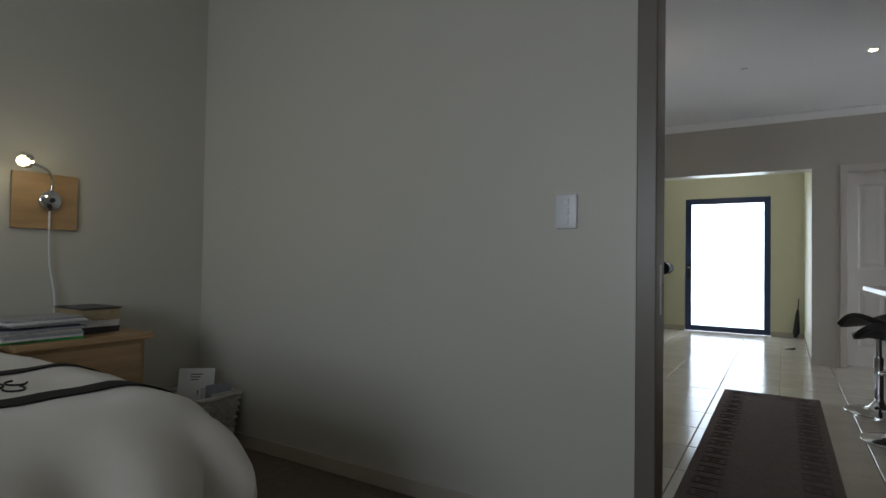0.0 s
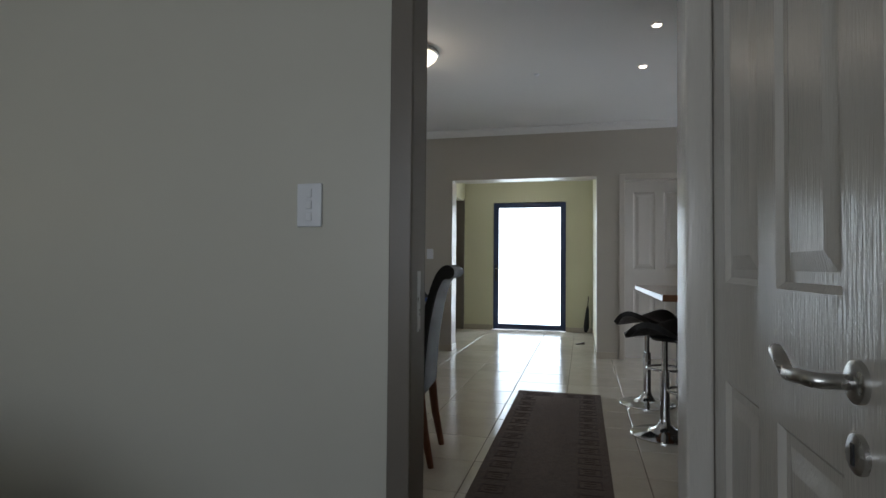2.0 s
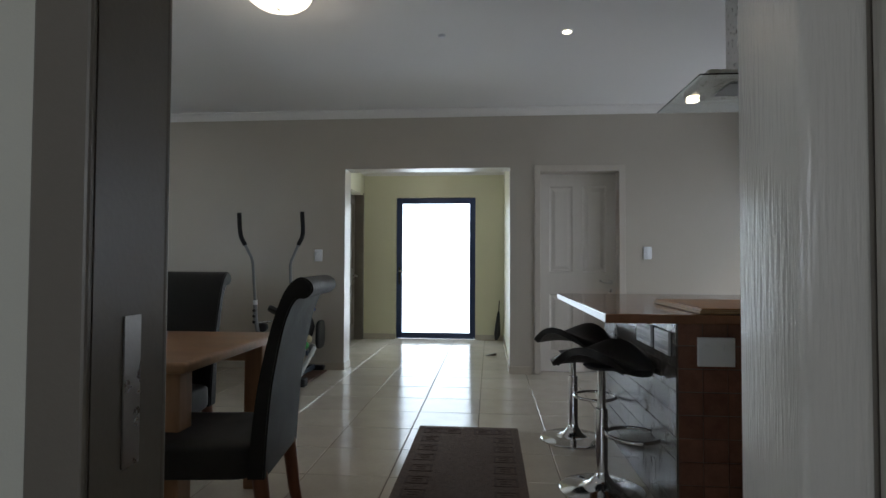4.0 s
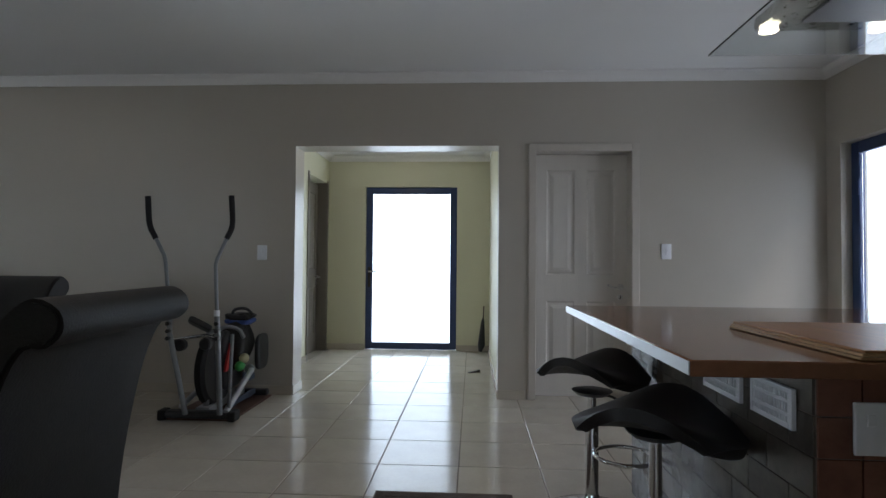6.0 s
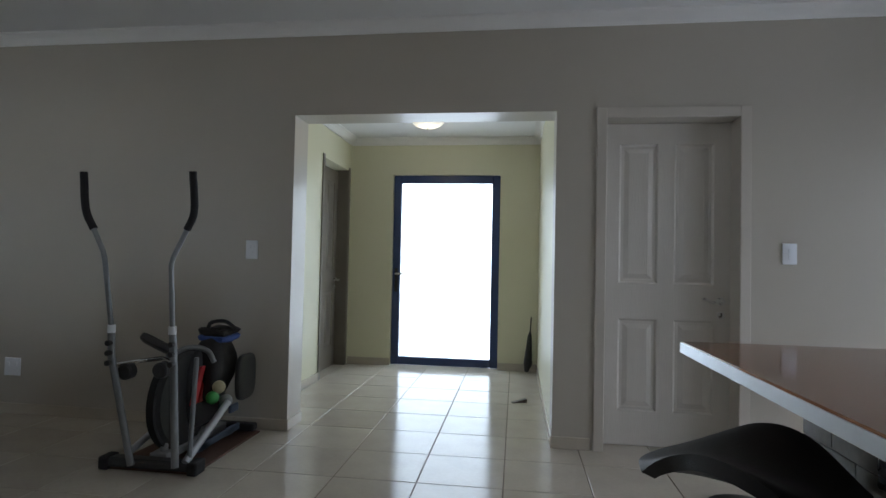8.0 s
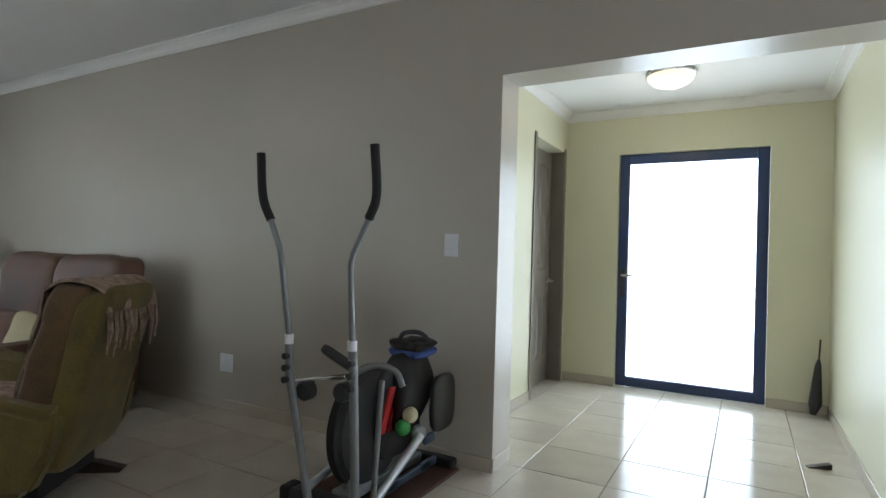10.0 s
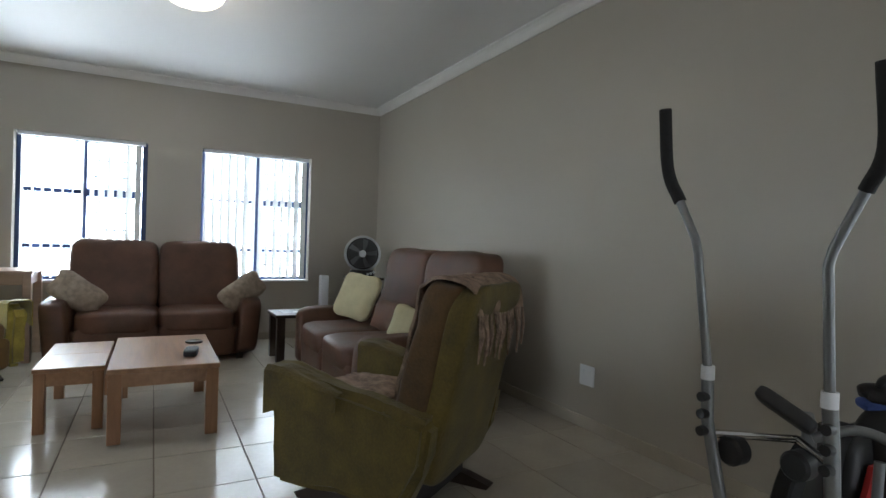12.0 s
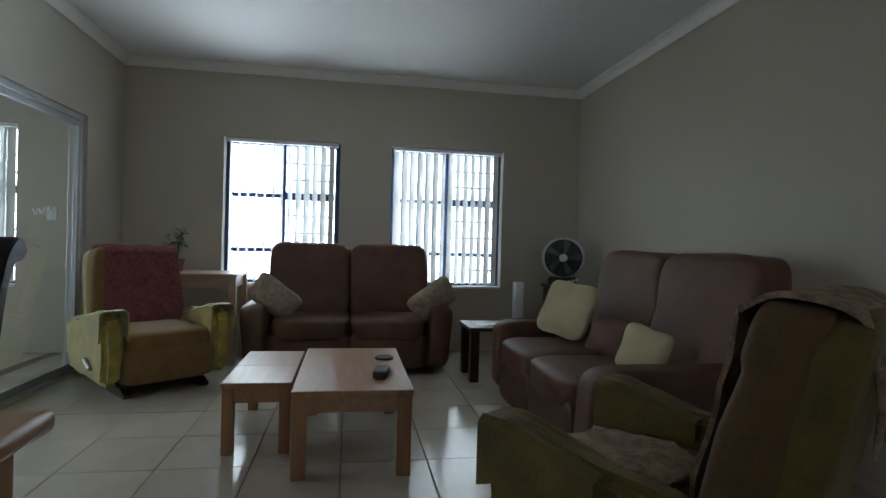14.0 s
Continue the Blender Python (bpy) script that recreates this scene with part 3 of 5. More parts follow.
for x0, x1, y0, y1 in ((SD[0] + 0.001, SD[0] + 0.045, WS - 0.12, WS - 0.02), (SD[1] - 0.045, SD[1] - 0.001, WS - 0.12, WS - 0.02)):
    part("frame_side", bx(x0, y0, 0, x1, y1, SD[3] - 0.001, 0.004), ALU, sd)
part("frame_top", bx(SD[0] + 0.045, WS - 0.12, SD[3] - 0.05, SD[1] - 0.045, WS - 0.02, SD[3] - 0.001, 0.004), ALU, sd)
part("track", bx(SD[0] + 0.045, WS - 0.12, 0, SD[1] - 0.045, WS + 0.01, 0.028, 0.004), ALU, sd)
for k, (x0, x1, y) in enumerate(((SD[0] + 0.05, -4.47, WS - 0.04), (-4.51, SD[1] - 0.05, WS - 0.09))):
    leaf = part("sash", bx(x0, y - 0.018, 0.03, x0 + 0.05, y + 0.018, SD[3] - 0.052, 0.004), ALU, sd)
    part("stile", bx(x1 - 0.05, y - 0.018, 0.03, x1, y + 0.018, SD[3] - 0.052, 0.004), ALU, sd)
    part("rail", bx(x0 + 0.05, y - 0.018, SD[3] - 0.10, x1 - 0.05, y + 0.018, SD[3] - 0.052, 0.004), ALU, sd)
    part("rail", bx(x0 + 0.05, y - 0.018, 0.03, x1 - 0.05, y + 0.018, 0.085, 0.004), ALU, sd)
    g = part("pane", bx(x0 + 0.05, y - 0.003, 0.085, x1 - 0.05, y + 0.003, SD[3] - 0.10), GLASS, sd, "clear glass pane")
    g.visible_shadow = False
zig = [(-5.47 + 0.036 * i, WS - 0.0345, 1.24 + (0.02 if i % 2 else -0.02) - 0.004 * i) for i in range(8)]
part("safety_marking", tb(arc(zig, 4), 0.005, 6), PLASTIC, sd, "white wavy safety marking on the glass", True)


def switch_plate(name, m, w, h, rockers, label, category="light switch"):
    """A wall plate; its face looks along local -y."""
    ob = thing(name, m, label, category)
    part("plate", bx(-w / 2, -0.010, -h / 2, w / 2, 0.0, h / 2, 0.004, seg=3), PLASTIC, ob, "", True)
    for k, (x, z) in enumerate(rockers):
        part("rocker", bx(x - 0.010, -0.014, z - 0.013, x + 0.010, -0.009, z + 0.013, 0.002), PLASTIC, ob)
    return ob


switch_plate("light_switch", pose(-0.090, 2.05, 1.237), 0.082, 0.132, [(0, 0.036), (0, 0), (0, -0.036)], "white three-lever light switch on the bedroom wall")
switch_plate("light_switch", pose(-1.122, NY, 1.19), 0.085, 0.125, [(-0.014, 0.018), (0.014, 0.018), (0, -0.022)], "white light switch plate beside the hall opening")
switch_plate("light_switch", pose(2.233, NY, 1.224), 0.08, 0.125, [(0, 0.02), (0, -0.02)], "white light switch beside the closed door")
switch_plate("wall_socket", pose(-2.89, NY, 0.33), 0.125, 0.125, [(-0.03, 0.02), (0.03, 0.02)], "white square wall socket above the skirting", "socket")
switch_plate("light_switch", pose(WX, 2.12, 1.25, 0, 0, -90) @ pose(0, 0, 0, 0, 0, 180), 0.08, 0.12, [(0, 0.0)], "white light switch on the patio wall")

# ---- ceiling lights ----


def dome_light(x, y, z, r, material, label, watts):
    ob = thing("ceiling_light", pose(x, y, z), label, "ceiling light", "dome ceiling lights")
    part("base_ring", lt([(r * 0.96, 0), (r, -0.012), (r, -0.03), (r * 0.93, -0.036)], n=40), STEEL, ob, "steel rim", True)
    part("shade", lt([(r * 0.95, -0.032), (r * 0.9, -0.055), (r * 0.72, -0.085), (r * 0.42, -0.105), (r * 0.12, -0.112)], n=40), material, ob, "lit opal glass bowl", True)
    part("finial", lt([(0.010, -0.108), (0.012, -0.118), (0.005, -0.128)], n=16), STEEL, ob, "", True)
    bulb("ceiling_light_bulb", (x, y, z - 0.20), watts, 0.1)
    return ob


dome_light(-0.56, 4.54, H, 0.20, DOME, "round opal glass ceiling light, switched on", 2.5)
dome_light(-4.24, 4.90, H, 0.20, DOME, "round opal glass ceiling light over the coffee tables, on", 2.5)
dome_light(-0.20, 8.62, HALL_H, 0.17, DOMEH, "round opal glass hall ceiling light, switched on", 1.5)


def downlight(x, y):
    ob = thing("downlight", pose(x, y, H), "small recessed round ceiling downlight, switched on", "downlight", "ceiling downlights")
    part("trim_ring", lt([(0.042, 0), (0.042, -0.004), (0.032, -0.006)], n=24), PLASTIC, ob, "", True)
    part("lamp", lt([(0.028, -0.0055), (0.028, -0.009), (0.01, -0.010)], n=20), LAMP, ob, "lit lamp", True)
    d = bpy.data.lights.new("downlight_beam", "SPOT")
    d.energy, d.spot_size, d.color, d.shadow_soft_size = 4, radians(80), (1, 0.85, 0.65), 0.03
    new("downlight_beam", d).matrix_world = look((x, y, H - 0.02), (x, y + 0.001, 0))


for xy in ((1.19, 5.245), (1.20, 4.45), (1.21, 3.62)):
    downlight(*xy)
sensor = thing("smoke_detector", pose(0.33, 5.25, H), "tiny white round ceiling sensor", "sensor")
part("body", lt([(0.025, 0), (0.025, -0.008), (0.015, -0.016)], n=20), PLASTIC, sensor, "", True)

# ---- kitchen island ----
island = thing("kitchen_island", pose(0, 0, 0), "kitchen island base clad in dark slate and red-brown tiles", "kitchen island")
IX0, IX1, IY0, IY1 = 1.45, 2.45, 3.86, 5.30
part("body", bx(IX0, IY0, 0, IX1, IY1, 0.862), GROUT, island)
top = thing("worktop", pose(0, 0, 0), "polished brown worktop with a pale edge strip", "worktop")
part("slab", bx(1.145, 3.80, 0.864, 2.62, 5.41, 0.902, 0.004), COUNTER, top)
part("edge_strip", bx(1.1415, 3.802, 0.868, 1.1445, 5.408, 0.898), ALU, top, "shiny aluminium edge strip")
board = thing("wooden_board", pose(1.885, 4.12, 0.902, 0, 0, 0), "stack of thin orange-brown wooden boards on the worktop", "board")
for k in range(3):
    part("board", bx(-0.36 + 0.004 * k, -0.30, 0.002 + 0.008 * k, 0.36, 0.33 - 0.005 * k, 0.009 + 0.008 * k, 0.002), PINE if k < 2 else mat("orange_wood_veneer", (0.38, 0.19, 0.07), 0.4, var=0.25, scale=8, bump=0.05, stretch=(5, 0.6, 5)), board)


def vent(y0, y1, z0, z1):
    ob = thing("vent_grille", pose(IX0 - 0.008, (y0 + y1) / 2, (z0 + z1) / 2), "white slotted plastic vent grille in the island tiles", "vent", "island vents")
    w, h = (y1 - y0) / 2, (z1 - z0) / 2
    part("backing", bx(-0.003, -w + 0.012, -h + 0.012, 0.0, w - 0.012, h - 0.012), BLACKP, ob)
    for a, b, c, d in ((-w, -w + 0.014, -h, h), (w - 0.014, w, -h, h), (-w + 0.014, w - 0.014, -h, -h + 0.014), (-w + 0.014, w - 0.014, h - 0.014, h)):
        part("frame", bx(-0.012, a, c, 0.0, b, d, 0.002), PLASTIC, ob)
    first = None
    for k in range(14):
        y = -w + 0.014 + (2 * w - 0.028) * (k + 0.5) / 14
        if first is None:
            first = part("slat", bx(-0.010, -0.0035, -h + 0.014, -0.003, 0.0035, h - 0.014), PLASTIC, ob)
            first.location = (0, y, 0)
        else:
            o = new("slat", first.data)
            o.parent, o.location = ob, (0, y, 0)
    for z in (-h / 3, h / 3):
        part("crossbar", bx(-0.011, -w + 0.014, z - 0.004, -0.0105 + 0.004, w - 0.014, z + 0.004), PLASTIC, ob)


vent(3.92, 4.12, 0.715, 0.815)
vent(4.18, 4.43, 0.715, 0.815)
switch_plate("wall_socket", pose(1.60, IY0 - 0.008, 0.745), 0.15, 0.12, [(-0.04, 0.02), (0.04, 0.02)], "white double socket on the end of the island", "socket")
pillar = thing("metal_strip", pose(IX0 - 0.007, 4.95, 0.70), "narrow perforated metal strip below the worktop", "strip")
part("strip", bx(-0.004, -0.02, -0.05, 0.0, 0.02, 0.155, 0.001), STEEL, pillar)
for k in range(5):
    part("slot", bx(-0.006, -0.012, -0.035 + 0.037 * k, -0.0045, 0.012, -0.02 + 0.037 * k), BLACKP, pillar)

hood = thing("extractor_hood", pose(2.22, 4.73, 2.10), "steel island extractor hood with a clear glass canopy", "extractor hood")
part("canopy", bx(-0.46, -0.30, 0.0, 0.46, 0.44, 0.008, 0.003), TEAL, hood, "clear glass canopy")
part("body", bx(-0.38, -0.20, 0.009, 0.38, 0.19, 0.07, 0.02), STEEL, hood, "", True)
part("filter", bx(-0.25, -0.16, -0.006, 0.25, 0.07, -0.001, 0.002), GREYP, hood, "dark grease filter panel")
part("chimney", bx(-0.15, -0.13, 0.07, 0.15, 0.13, H - 2.08, 0.004), STEEL, hood)
for x in (-0.34, 0.10):
    part("lamp", lt([(0.036, -0.012), (0.034, -0.003), (0.03, -0.002)], (x, 0.135, 0), 20), LAMP, hood, "lit hood lamp", True)


def bar_stool(x, y, yaw, label, drop=0.0):
    ob = thing("bar_stool", pose(x, y, 0, 0, 0, yaw), label, "bar stool", "bar stools at the island")
    part("base", lt([(0.205, 0), (0.205, 0.008), (0.19, 0.014), (0.12, 0.026), (0.06, 0.045), (0.035, 0.075), (0.030, 0.10)], n=40), CHROME, ob, "round chrome foot", True)
    part("column", tb([(0, 0, 0.09), (0, 0, 0.40)], 0.029, 24), CHROME, ob, "", True)
    part("piston", tb([(0, 0, 0.39), (0, 0, 0.615 - drop)], 0.019, 20), CHROME, ob, "", True)
    ring = [(0.0, -0.03, 0.30)] + [(0.125 * math.sin(a), -0.155 - 0.125 * -math.cos(a) - 0.0, 0.30) for a in [radians(k) for k in range(20, 341, 20)]] + [(0.0, -0.03, 0.30)]
    part("footrest", tb(ring, 0.009, 10), CHROME, ob, "chrome footrest loop", True)
    part("lever", tb(arc([(0.02, 0, 0.585 - drop), (0.10, -0.03, 0.575 - drop), (0.16, -0.05, 0.545 - drop)]), 0.006, 8), BLACKP, ob, "", True)
    def seat(u, v, drop):
        a, b = (u - 0.5) * 2, (v - 0.5) * 2
        ex = math.sqrt(max(0.0, 1 - 0.40 * b * b))
        wx = 0.205 * a * ex
        wy = 0.25 * b * math.sqrt(max(0.0, 1 - 0.45 * a * a))
        hump = 0.085 * (abs(a) ** 2.0) * (1 - 0.75 * b * b) - 0.02 * abs(a) ** 6
        z = 0.655 - drop + hump - 0.035 * b * b
        return Vector((wx, wy, z - drop))
    bm = sheet(22, 16, lambda u, v: seat(u, v, 0), 0.035)
    part("seat", bm, BLACKL, ob, "black leather saddle seat", True)
    part("seat_plate", lt([(0.07, 0.595 - drop), (0.09, 0.612 - drop), (0.05, 0.62 - drop)], n=20), BLACKP, ob, "", True)
    return ob


bar_stool(1.215, 4.25, 56, "chrome gas-lift bar stool with black saddle seat")
bar_stool(1.195, 5.04, 48, "chrome gas-lift bar stool with lowered black saddle seat", 0.06)

# ---- runner rug ----
rug = thing("runner_rug", pose(0.526, 3.785, 0), "brown woven runner rug with square relief border", "rug")
part("woven_field", bx(-0.33, -1.42, 0.0, 0.33, 1.43, 0.008, 0.003), RUG, rug)
sq = None
for side in (-1, 1):
    for k in range(17):
        y = -1.32 + 0.165 * k
        if sq is None:
            b2 = bmesh.new()
            for a, b, c, d in ((-0.06, -0.05, 0.06, -0.038), (-0.06, 0.038, 0.06, 0.05), (-0.06, -0.038, -0.048, 0.038), (0.048, -0.038, 0.06, 0.038), (-0.028, -0.02, 0.028, -0.010), (-0.028, 0.010, 0.028, 0.02)):
                box(b2, a, b, 0.006, c, d, 0.0105)
            sq = part("border_motif", b2, RUGL, rug)
            o = sq
        else:
            o = new("border_motif", sq.data)
            o.parent = rug
        o.location = (side * 0.225, y, 0)
for x in (-0.10, 0.10):
    o = new("border_motif", sq.data)
    o.parent, o.location = rug, (x, 1.32, 0)

# ---- dining table and chairs ----
tbl = thing("dining_table", pose(-1.33, 3.785, 0), "honey oak dining table with thick rounded top", "dining table")
part("tabletop", bx(-0.93, -0.45, 0.71, 0.93, 0.45, 0.75, 0.014, seg=3), OAK, tbl, "", True)
for x in (-0.84, 0.84):
    for y in (-0.36, 0.36):
        part("leg", bx(x - 0.045, y - 0.045, 0, x + 0.045, y + 0.045, 0.71, 0.006), OAKV, tbl)
part("apron", bx(-0.79, 0.34, 0.62, 0.79, 0.365, 0.71), OAK, tbl)
part("apron", bx(-0.79, -0.365, 0.62, 0.79, -0.34, 0.71), OAK, tbl)


def dining_chair(x, y, yaw, label):
    """Faces local -y; the scroll-topped back stands at +y."""
    ob = thing("dining_chair", pose(x, y, 0, 0, 0, yaw), label, "dining chair", "chairs round the dining table")
    k = 1.045
    w = 0.225
    prof = [(0.205, 0.36), (0.215, 0.50), (0.235, 0.66), (0.270, 0.82), (0.305, 0.93), (0.335, 0.985), (0.375, 1.012), (0.412, 0.995), (0.418, 0.965), (0.395, 0.943), (0.365, 0.940), (0.340, 0.90), (0.315, 0.82), (0.285, 0.66), (0.270, 0.50), (0.262, 0.36)]
    prof = [(p.x, p.y) for p in arc([Vector((u, v, 0)) for u, v in prof], 3)]
    bm = bmesh.new()
    prism(bm, prof, lambda u, v, s: Vector((s, u, v * k)), -w, w)
    bmesh.ops.bevel(bm, geom=[e for e in bm.edges if len({round(v.co.x, 3) for v in e.verts}) == 1], offset=0.006, segments=2, affect="EDGES")
    part("backrest", bm, BLACKL, ob, "tall black leather back with rolled top", True)
    part("seat", soft(bmesh.new(), (0, -0.02, 0.43), (0.46, 0.50, 0.13), 0.28, wrinkle=0.006), BLACKL, ob, "padded black leather seat", True)
    for s in (-1, 1):
        part("leg", tube(bmesh.new(), [(s * 0.19, -0.21, 0.0), (s * 0.19, -0.21, 0.38)], [0.018, 0.027], 10), REDW, ob, "reddish wooden leg", True)
        part("leg", tube(bmesh.new(), [(s * 0.19, 0.30, 0.0), (s * 0.19, 0.26, 0.20), (s * 0.19, 0.235, 0.40)], [0.017, 0.024, 0.028], 10), REDW, ob, "reddish wooden leg", True)
    return ob


dining_chair(-0.37, 3.48, -84, "black leather dining chair with scroll back, at the table end")
dining_chair(-2.60, 3.56, 90, "black leather dining chair with scroll back, at the far end")
dining_chair(-0.97, 3.97, 0, "black leather dining chair tucked under the table side")

# ---- exercise machine ----
GREYM = mat("grey_painted_steel", (0.22, 0.23, 0.24), 0.35, 0.6, var=0.08, scale=20, bump=0.02)
ex = thing("exercise_machine", pose(0, 0, 0), "elliptical exercise bike with tall moving handlebars", "exercise machine")
part("base_bar", bx(-1.52, 6.28, 0.015, -0.98, 6.36, 0.065, 0.015), BLACKP, ex, "black front foot bar")
part("base_bar", bx(-1.46, 6.98, 0.015, -1.02, 7.05, 0.065, 0.015), BLACKP, ex, "black rear foot bar")
for x0 in (-1.52, -1.02):
    part("end_cap", bx(x0 - 0.012, 6.272, 0.0, x0 + 0.045, 6.368, 0.072, 0.012), RUBBER, ex)
part("frame_beam", bx(-1.30, 6.36, 0.03, -1.20, 6.98, 0.075, 0.008), GREYP, ex)
part("floor_mat", bx(-1.50, 6.30, 0.0, -1.0, 7.04, 0.012, 0.004), mat("reddish_brown_mat", (0.10, 0.05, 0.035), 0.8, var=0.2, scale=20, bump=0.3), ex, "reddish brown base board")
part("flywheel", lt([(0.05, -0.04), (0.25, -0.04), (0.27, -0.02), (0.27, 0.02), (0.25, 0.04), (0.05, 0.04)], (-1.25, 6.56, 0.325), 40, "x"), BLACKP, ex, "black flywheel housing", True)
part("wheel_rim", lt([(0.262, -0.024), (0.282, -0.020), (0.282, 0.020), (0.262, 0.024)], (-1.25, 6.56, 0.325), 40, "x", True), RUBBER, ex, "black ribbed wheel rim", True)
part("shroud", soft(bmesh.new(), (-1.23, 6.74, 0.36), (0.13, 0.40, 0.46), 0.55), BLACKP, ex, "black plastic shroud", True)
for k in range(2):
    b = bmesh.new()
    prism(b, [(6.50 + 0.07 * k, 0.30), (6.55 + 0.07 * k, 0.30), (6.63 + 0.07 * k, 0.50), (6.59 + 0.07 * k, 0.50)], lambda u, v, q: Vector((q, u, v)), -1.165, -1.150)
    part("red_stripe", b, REDP, ex, "red stripe")
part("seat_post", tb([(-1.22, 6.78, 0.5), (-1.22, 6.84, 0.66)], 0.022), GREYP, ex, "", True)
b = soft(bmesh.new(), (-1.18, 6.76, 0.47), (0.16, 0.28, 0.38), 0.6, 30, 20, 0.05, 6)
for v in b.verts:
    v.co.x += 0.10 * (0.60 - v.co.z)
    v.co.y += 0.30 * (v.co.z - 0.45)
part("saddle", b, BLACKL, ex, "black saddle draped with dark cloth", True)
part("front_column", tb([(-1.24, 6.40, 0.08), (-1.24, 6.42, 0.60), (-1.24, 6.40, 0.65)], 0.020), GREYP, ex, "", True)
part("front_column", tb([(-1.03, 6.30, 0.07), (-1.03, 6.34, 0.60)], 0.012), GREYM, ex, "", True)
part("crossbar", tb([(-1.39, 6.20, 0.575), (-1.24, 6.36, 0.585), (-1.07, 6.22, 0.585)], 0.012), CHROME, ex, "", True)
for x, y in ((-1.345, 6.23), (-1.20, 6.30)):
    part("pivot_knob", lt([(0.034, -0.03), (0.042, -0.02), (0.042, 0.02), (0.03, 0.03)], (x, y, 0.535), 18, "y"), BLACKP, ex, "round black pivot", True)
b = soft(bmesh.new(), (0, 0, 0), (0.17, 0.10, 0.045), 0.4)
bmesh.ops.transform(b, matrix=Matrix.Translation((-1.265, 6.34, 0.665)) @ Euler((radians(-25), radians(28), radians(15))).to_matrix().to_4x4(), verts=b.verts)
part("console", b, BLACKP, ex, "small tilted black console", True)
part("fixed_handle", tb(arc([(-1.20, 6.36, 0.60), (-1.12, 6.42, 0.64), (-1.03, 6.44, 0.62), (-0.99, 6.44, 0.56)]), 0.014), GREYM, ex, "curved grey handle", True)
for s, pts in ((-1, [(-1.285, 6.20, 0.07), (-1.391, 6.17, 0.62), (-1.391, 6.164, 0.76), (-1.39, 6.10, 1.11), (-1.40, 6.10, 1.15), (-1.465, 6.11, 1.262)]), (1, [(-1.05, 6.21, 0.07), (-1.07, 6.20, 0.62), (-1.075, 6.19, 0.76), (-1.079, 6.168, 1.09), (-1.07, 6.17, 1.13), (-1.02, 6.20, 1.270)])):
    top = (-1.515, 6.09, 1.545) if s < 0 else (-0.978, 6.167, 1.56)
    bend = (-1.505, 6.10, 1.36) if s < 0 else (-0.978, 6.19, 1.365)
    part("handle_pole", tb(pts[2:], 0.0125, 12), GREYM, ex, "grey steel moving pole", True)
    part("lower_sleeve", tb(pts[:2] + [pts[2]], 0.018, 12), GREYM, ex, "", True)
    part("grip", tb(arc([pts[-1], bend, top], 5), 0.0185, 12), RUBBER, ex, "black foam grip", True)
    lab = Vector(pts[2])
    part("pole_label", tb([lab + Vector((0, 0, -0.02)), lab + Vector((0, 0, 0.02))], 0.0195, 12), PLASTIC, ex, "white paper label", True)
    for k in range(3):
        q = Vector(pts[1]) + Vector((0, -0.012, 0.07 - 0.05 * k))
        part("clamp_knob", lt([(0.014, -0.022), (0.016, 0.0), (0.010, 0.012)], q, 14, "y"), BLACKP, ex, "", True)
part("pedal_arm", tb([(-1.04, 6.28, 0.07), (-1.00, 6.62, 0.30)], 0.020, 12), ALU, ex, "silver pedal arm", True)
part("pedal_arm", tb([(-1.36, 6.28, 0.10), (-1.34, 6.66, 0.22)], 0.018, 12), ALU, ex, "silver pedal arm", True)
part("pedal", bx(-1.42, 6.60, 0.22, -1.32, 6.84, 0.245, 0.01), BLACKP, ex)
b = bmesh.new()
for x, y, z in ((0, 0, 0.03), (0, 0.30, 0.03), (0, 0.34, 0.16), (0, 0.22, 0.20)):
    box(b, -1.13, 6.52 + y, z, -1.11, 6.52 + y + 0.10, z + 0.05, 0.008)
box(b, -1.13, 6.50, 0.035, -1.11, 6.98, 0.075, 0.006)
part("rear_bracket", b, mat("blue_grey_steel", (0.10, 0.13, 0.19), 0.4, 0.4, var=0.1, scale=20, bump=0.02), ex, "blue-grey cut-out bracket")
b = soft(bmesh.new(), (-1.02, 6.86, 0.40), (0.05, 0.22, 0.28), 0.55)
part("side_guard", b, BLACKP, ex, "black crank guard", True)
cloth = thing("folded_cloth", pose(-1.17, 6.82, 0.62), "blue and black cloth lying on the saddle", "cloth")
part("cloth", soft(bmesh.new(), (0, 0, 0.02), (0.22, 0.22, 0.045), 0.6, wrinkle=0.03, freq=14), BLUEC, cloth, "blue folded cloth", True)
part("glove", soft(bmesh.new(), (0, 0, 0.055), (0.21, 0.19, 0.05), 0.6, wrinkle=0.045, freq=16), BLACKL, cloth, "black cloth on top", True)
part("strap", tb(arc([(-0.06, -0.05, 0.06), (-0.03, -0.06, 0.115), (0.04, -0.02, 0.12), (0.08, 0.03, 0.07)]), 0.012, 8), BLACKP, cloth, "black strap", True)
for dx, dz, dy, m, lab in ((0.0, 0.0, 0.0, GREENP, "green rubber ball hung on the machine"), (0.02, 0.055, 0.03, CREAMC, "cream ball hung on the machine"), (0.05, -0.03, 0.06, GREYP, "dark patterned ball hung on the machine")):
    b = thing("ball", pose(-1.085 + dx, 6.60 + dy, 0.325 + dz), lab, "ball")
    part("ball", soft(bmesh.new(), (0, 0, 0), (0.075, 0.075, 0.075), 1.0, 16, 10), m, b, "", True)

# ---- hall things ----
wedge = thing("door_wedge", pose(0.68, 8.18, 0, 0, 0, 20), "small dark door wedge on the tiles", "door wedge")
b3 = bmesh.new()
